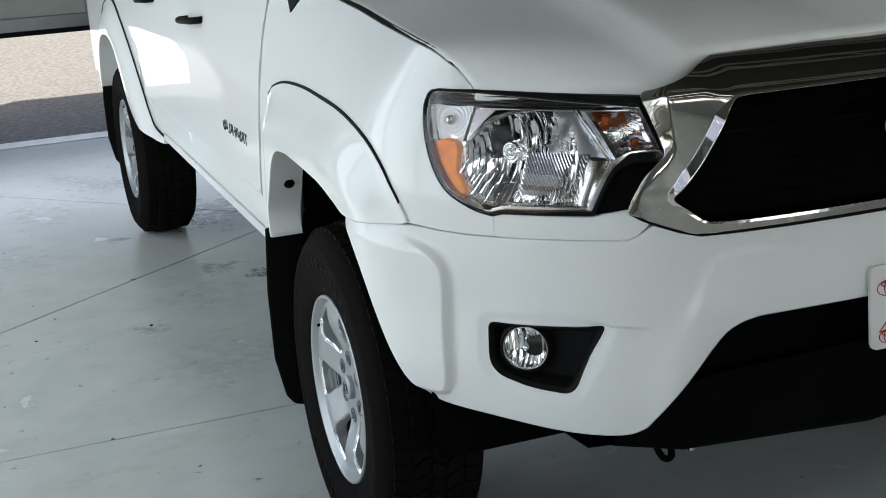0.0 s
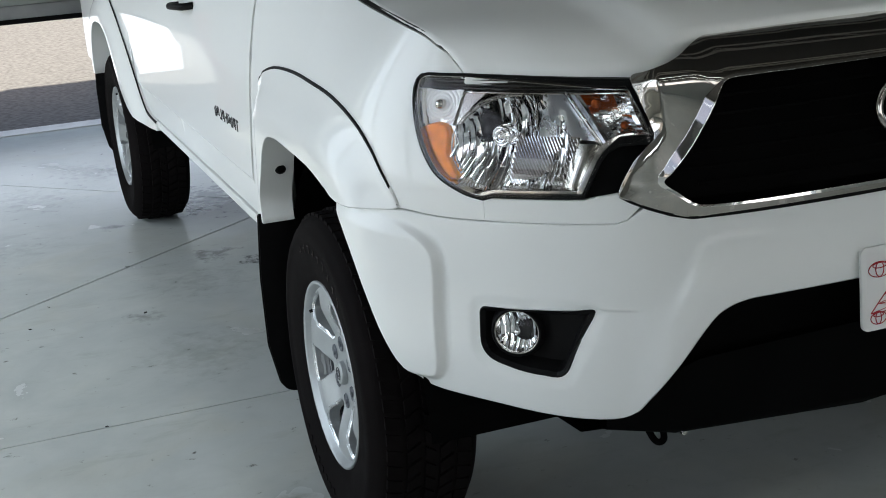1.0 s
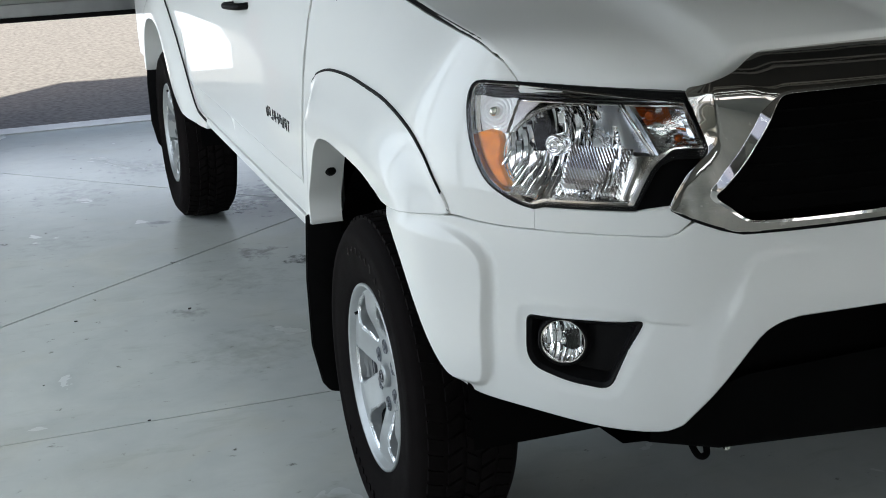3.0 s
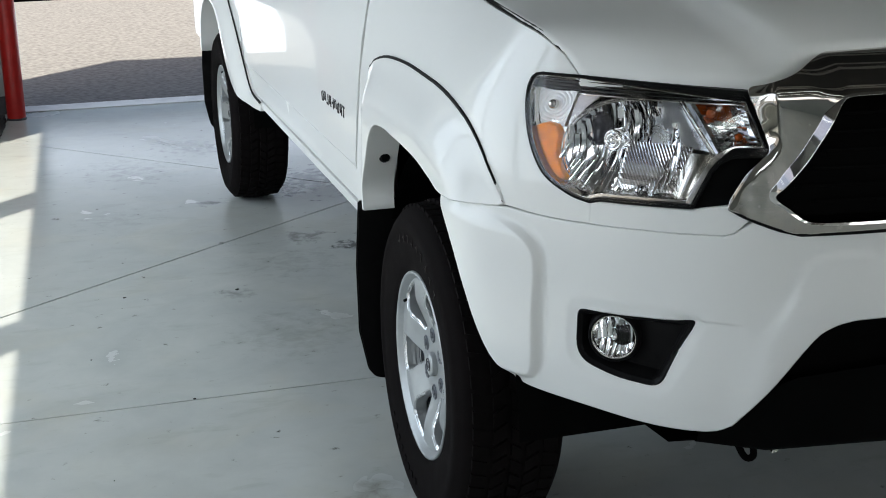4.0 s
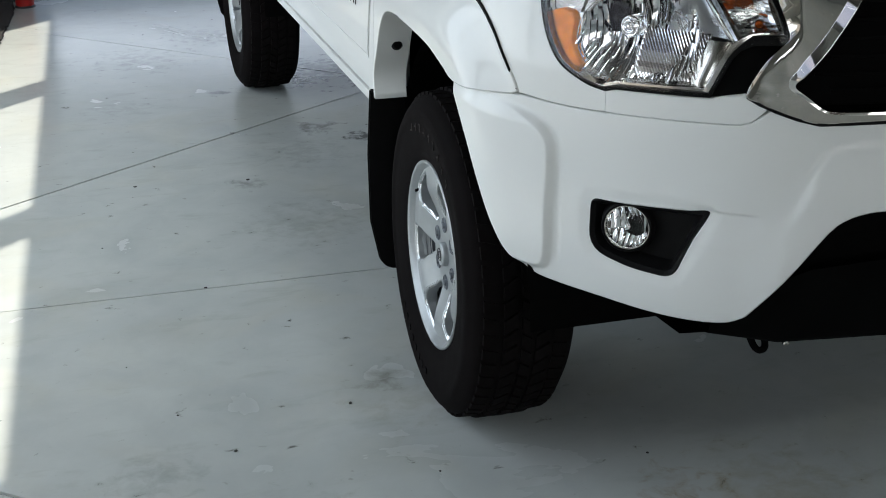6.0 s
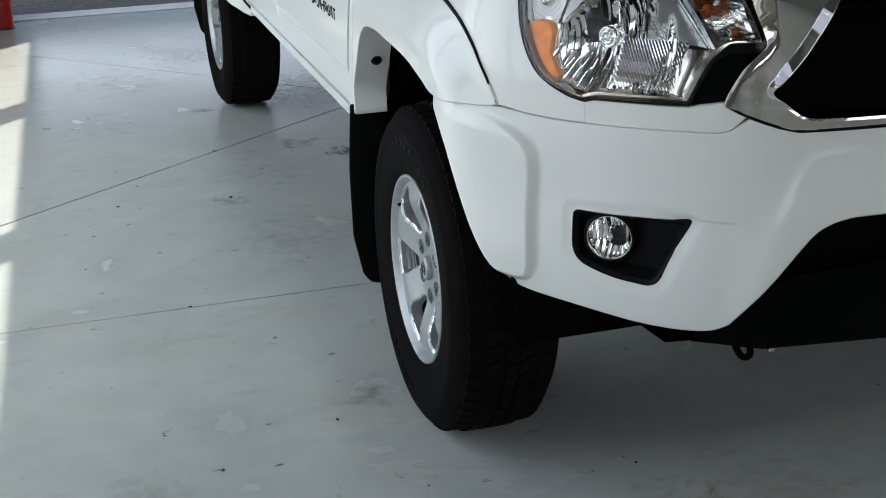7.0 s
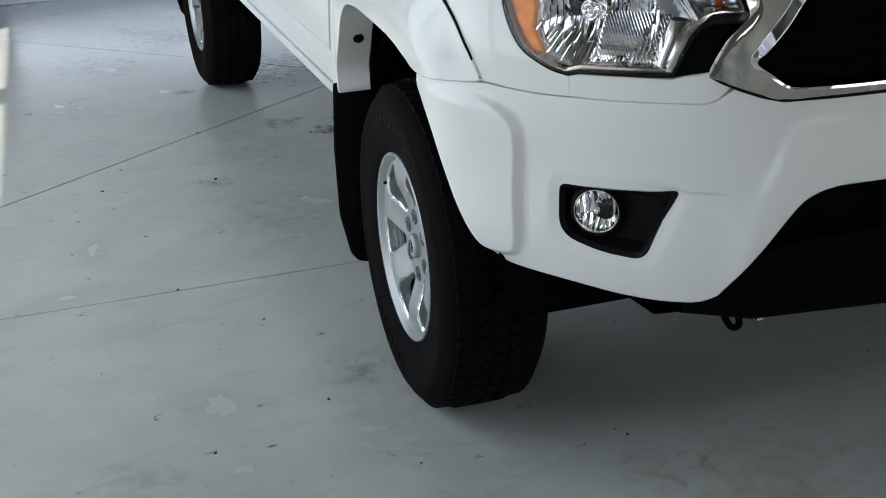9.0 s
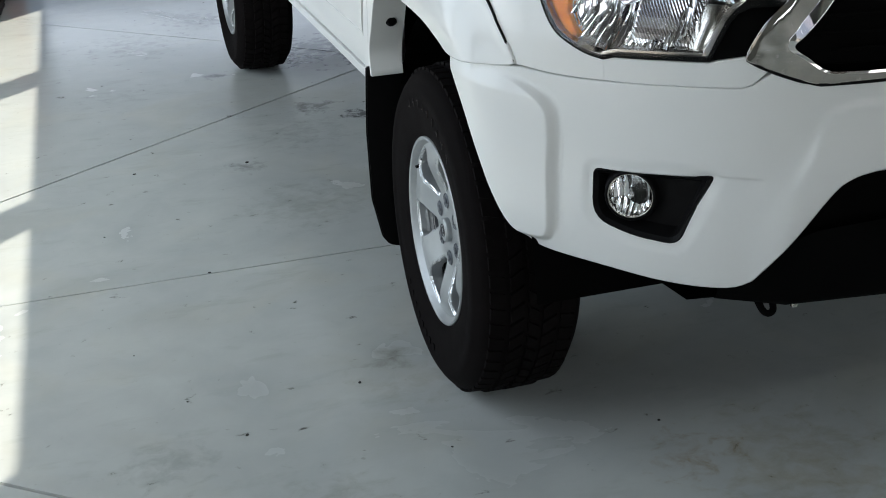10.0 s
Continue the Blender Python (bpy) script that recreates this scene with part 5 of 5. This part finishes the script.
M_INK = mat("red ink", (0.36, 0.012, 0.02), 0.5)
M_INK2 = mat("dark ink", (0.05, 0.03, 0.03), 0.5)
part("plate_sheet", flat_shape(rounded(.1525, .0765, .014), 0, .003), M_WHITE, plate)
FRAME = bmesh.new()
for a, b in ((rounded(.1525, .0765, .014), rounded(.140, .066, .008)),):
    va, vb = [FRAME.verts.new((x, -.003, z)) for x, z in a], [FRAME.verts.new((x, -.0012, z)) for x, z in b]
    for k in range(len(va)):
        FRAME.faces.new((va[k], vb[k], vb[(k + 1) % len(vb)], va[(k + 1) % len(va)]))
part("plate_border", FRAME, M_WHITE, plate)
for x, z, rx, rz in ((-.112, .034, .024, .0140), (-.116, -.055, .017, .0115), (.112, .034, .024, .0140), (.116, -.055, .017, .0115)):
    part("printed_mark", merge(*[moved(ellipse_ring(rx * a, rz * c, .0009, 28), pose(x, -.0015, z + rz * e)) for a, c, e in ((1, 1, 0), (.36, .95, 0), (.62, .34, .52))]), M_INK, plate)
lines = []
foot, crown = -.045, .052
for t in np.linspace(0, 1, 7)[:-1]:
    za, zb = foot + (crown - foot) * t, foot + (crown - foot) * (t + 1 / 6)
    xa, xb = -.132 + .090 * t, -.132 + .090 * (t + 1 / 6)
    ya, yb = -.042 + .012 * t, -.042 + .012 * (t + 1 / 6)
    lines += [((xa, za), (xb, zb)), ((ya, za), (yb, zb)), ((xa, za), (ya, za)), ((xa, za), (yb, zb)), ((ya, za), (xb, zb)),
              ((-xa, za), (-xb, zb)), ((-ya, za), (-yb, zb)), ((-xa, za), (-ya, za)), ((-xa, za), (-yb, zb)), ((-ya, za), (-xb, zb))]
for side in (0, 1):
    part("printed_tower", merge(*[tube([(a[0], -.001, a[1]), (b[0], -.001, b[1])], .0006 if k % 5 > 2 else .0010, 5) for k, (a, b) in enumerate(lines) if (k % 10 > 4) == side]), M_INK, plate)
part("printed_wedge", flat_shape([(-.020, .052), (-.056, .036), (-.066, .014), (-.040, .014), (-.030, .036), (.030, .036), (.040, .014), (.066, .014), (.056, .036), (.020, .052)], -.0012, .001), M_INK, plate)
for x in (-.036, .036):
    part("printed_leg", flat_shape([(x - .006, -.046), (x + .003, -.046), (x + .002, .020), (x - .004, .020)], -.0014, .001), M_INK2, plate)
part("printed_band", box(-.060, -.0012, .052, .060, .0, .068), M_INK, plate)
for k in range(5):
    part("printed_bar", box(-.050 + .020 * k, -.0012, -.066, -.036 + .020 * k, 0, -.050), M_INK, plate)
for x in (-.075, .075):
    part("plate_bolt", moved(lathe([(.0, -.006), (.004, -.006), (.006, -.003), (.006, 0)], 12), pose(x, 0, .058, 0, 0, 90)), M_CHROME, plate)
part("bracket", box(-.11, .003, -.060, .11, .055, .050, .004), M_BLACK, plate)
plate.matrix_basis = pose(-.030, -.978, .747, -4, 0, 0)

M_BADGE = mat("dark chrome badge", (0.035, 0.035, 0.038), 0.25, 0.8)
STROKES = (((.000, .022, 1.0, .86), (.009, .013, .86, .0)), ((.000, .004, 1.0, .0), (.004, .018, 1.0, .84), (.016, .020, .9, .2)), ((.000, .004, 1.0, .0), (.018, .022, .8, .2), (.004, .018, .16, .0)),
           ((.000, .004, .8, .2), (.018, .022, .8, .2), (.003, .019, 1.0, .86)), ((.000, .004, 1.0, .0), (.004, .020, .58, .42)), ((.000, .022, .16, .0), (.002, .006, 1.0, .16)))
for m in (-1, 1):
    for k, pick in enumerate((0, 1, 2, 3, 4, 1, 5, 3, 2)):
        s = 2.283 + .0345 * k
        for p, q, top, low in STROKES[pick]:
            v0, v1 = .836 + .031 * low, .836 + .031 * top
            a = [(s + p, v0), (s + q, v0), (s + q + .002, v1), (s + p + .002, v1)]
            panel("badge_bar", a if m < 0 else other(a), M_BADGE, truck, lift=.006, deep=.006, step=.03, bevel=.0008)


for m in (-1, 1):
    for y, d in ((1.40, front_door), (2.28, rear_door)):
        x = .875
        pts = [(m * x, y - .105, 1.128), (m * (x + .030), y - .095, 1.126), (m * (x + .042), y - .05, 1.124), (m * (x + .042), y + .06, 1.116), (m * (x + .032), y + .11, 1.112), (m * x, y + .125, 1.112)]
        bm = tube(spline(pts, 4), .011, 10)
        part("door_handle", bm, M_BLACK, d[0 if m < 0 else 1], "black door handle", smooth=True)

# black trim at the foot of the windshield
panel("cowl_trim", [(1.925, 1.222), (1.90, 1.252), (1.98, 1.275), (2.10, 1.292), (2.10, 1.262), (1.97, 1.245)], M_SEAL, truck, lift=.004, deep=.006, step=.03, mirror=True, bevel=.002)

# towing loops and parts under the nose
for m in (-1, 1):
    part("tow_hook", tube(spline([(m * .415, -.62, .47), (m * .417, -.685, .416), (m * .427, -.70, .400), (m * .440, -.685, .405), (m * .440, -.62, .46)], 5), .007, 8), M_DARK, truck, smooth=True)
    part("lower_arm", tube([(m * .70, .0, .33), (m * .38, -.05, .40)], .035, 8), M_DARK, truck, smooth=True)
    part("valance_clip", box(m * .375 - .006, -.70, .401, m * .375 + .006, -.69, .411, .002), M_SATIN, truck)
part("skid_plate", loft([[(-.50, -.70, .450), (.50, -.70, .450)], [(-.48, -.45, .33), (.48, -.45, .33)], [(-.46, .05, .27), (.46, .05, .27)], [(-.46, .10, .50), (.46, .10, .50)]], False), M_DARK, truck)
part("axle", tube([(-.70, 3.235, .387), (.70, 3.235, .387)], .045, 10), M_DARK, truck, smooth=True)
# unseen box hung low to block light under the truck
part("belly_blocker", box(-.52, .12, .29, .52, 4.2, .50), M_DARK, truck)

# ---------------------------------------------------------------- floor slabs, mat, grit
bm = bmesh.new()
for x0, y0, x1, y1 in ((-3.55, -7.1, 7.1, 5.905),):
    bm.faces.new([bm.verts.new((x, y, 0)) for x, y in ((x0, y0), (x1, y0), (x1, y1), (x0, y1))])
for (ax, ay), (bx, by) in (((-1.94, .883), (-.81, .883)), ((-1.9, 4.86), (-.45, 3.375)), ((-1.96, 1.775), (-.43, 2.94)), ((-1.932, -.094), (-1.805, -.200)), ((2.6, 0), (2.6, 1))):
    bmesh.ops.bisect_plane(bm, geom=bm.verts[:] + bm.edges[:] + bm.faces[:], plane_co=(ax, ay, 0), plane_no=(ay - by, bx - ax, 0))
for f in bm.faces:
    sub = bmesh.new()
    pts = [(v.co.x, v.co.y) for v in f.verts]
    pts = shrink(pts, .0056)
    top = [sub.verts.new((x, y, .0)) for x, y in pts]
    rim_ = [sub.verts.new((x, y, -.0035)) for x, y in shrink(pts, -.0002)]
    low_ = [sub.verts.new((x, y, -.0075)) for x, y in shrink(pts, -.0002)]
    sub.faces.new(top)
    for a, b in ((top, rim_), (rim_, low_)):
        for k in range(len(top)):
            sub.faces.new((a[k], b[k], b[(k + 1) % len(top)], a[(k + 1) % len(top)]))
    bmesh.ops.recalc_face_normals(sub, faces=sub.faces[:])
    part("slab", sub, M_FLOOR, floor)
bm.free()

# dark mat by the wall, with a frayed edge
rnd = random.Random(3)
edge_pts = [(-1.915 + .012 * rnd.uniform(-1, 1) - .00, 5.66 - .02 * k) for k in range(22)] + [(-1.92 - .0017 * k + rnd.uniform(-.010, .010), 5.22 - .02 * k) for k in range(44)]
mat_line = [(-2.75, 5.66)] + [(-2.75, 4.35)] + [(-2.75 + .02 * k, 4.35 + rnd.uniform(-.012, .012)) for k in range(1, 38)] + edge_pts[::-1]
carpet = tagged(obj("floor_mat", flat_shape([(x, y) for x, y in mat_line], 0, .010), M_MAT), "dark worn carpet mat with a frayed edge on the floor", "mat")
carpet.matrix_world = Matrix(((1, 0, 0, 0), (0, 0, 1, 0), (0, 1, 0, 0.0005), (0, 0, 0, 1)))

# grit and leaf litter on the floor
def flake(size, seed):
    r = random.Random(seed)
    bm = bmesh.new()
    vs = [bm.verts.new((size * r.uniform(.6, 1) * math.cos(a), size * r.uniform(.4, .8) * math.sin(a), 0)) for a in np.linspace(0, 2 * math.pi, 8)[:-1]]
    f = bm.faces.new(vs)
    got = bmesh.ops.extrude_face_region(bm, geom=[f])
    bmesh.ops.translate(bm, vec=(0, 0, size * .35), verts=[v for v in got["geom"] if isinstance(v, bmesh.types.BMVert)])
    bmesh.ops.recalc_face_normals(bm, faces=bm.faces[:])
    return bm


M_GRIT = mat("dark grit", (0.03, 0.028, 0.025), 0.8, vary=0.3, scale=100)
M_LEAF = mat("dry brown leaf", (0.14, 0.07, 0.035), 0.8, vary=0.4, scale=60)
for k, (x, y, r) in enumerate([(-1.47, 1.90, .007), (-1.39, -.09, .006), (-1.09, .06, .006), (-.50, -.37, .005), (-1.615, 1.31, .004), (-1.076, 4.49, .004), (-1.24, 4.50, .005), (-1.29, 4.52, .004), (-.97, -.31, .004), (-1.34, .89, .006), (-1.07, 1.86, .009), (-1.6, .42, .003), (-1.5, .12, .004)]):
    tagged(obj("debris", moved(flake(r, k), pose(x, y, .0003, 0, 0, 40 * k)), M_GRIT), "small dark crumb of grit on the floor", "debris", "grit on the floor")
leaf = base("dry_leaf", "curled dry brown leaf lying on the floor", "leaf", (.084, -.606, 0))
for k in range(3):
    part("leaf_blade", moved(grid_sheet(range(5), range(4), lambda i, j: Vector((.010 * (i - 2), .009 * (j - 1.5) * (1 - abs(i - 2) / 3), .004 + .0035 * abs(i - 2) + .002 * j))), pose(.006 * k - .006, .005 * (k - 1), 0, 14 * k, 10 * k, 65 * k)), M_LEAF, leaf)
part("stem", tube([(0, 0, .006), (.016, .004, .005), (.028, .003, .003)], .0012, 6), M_LEAF, leaf)
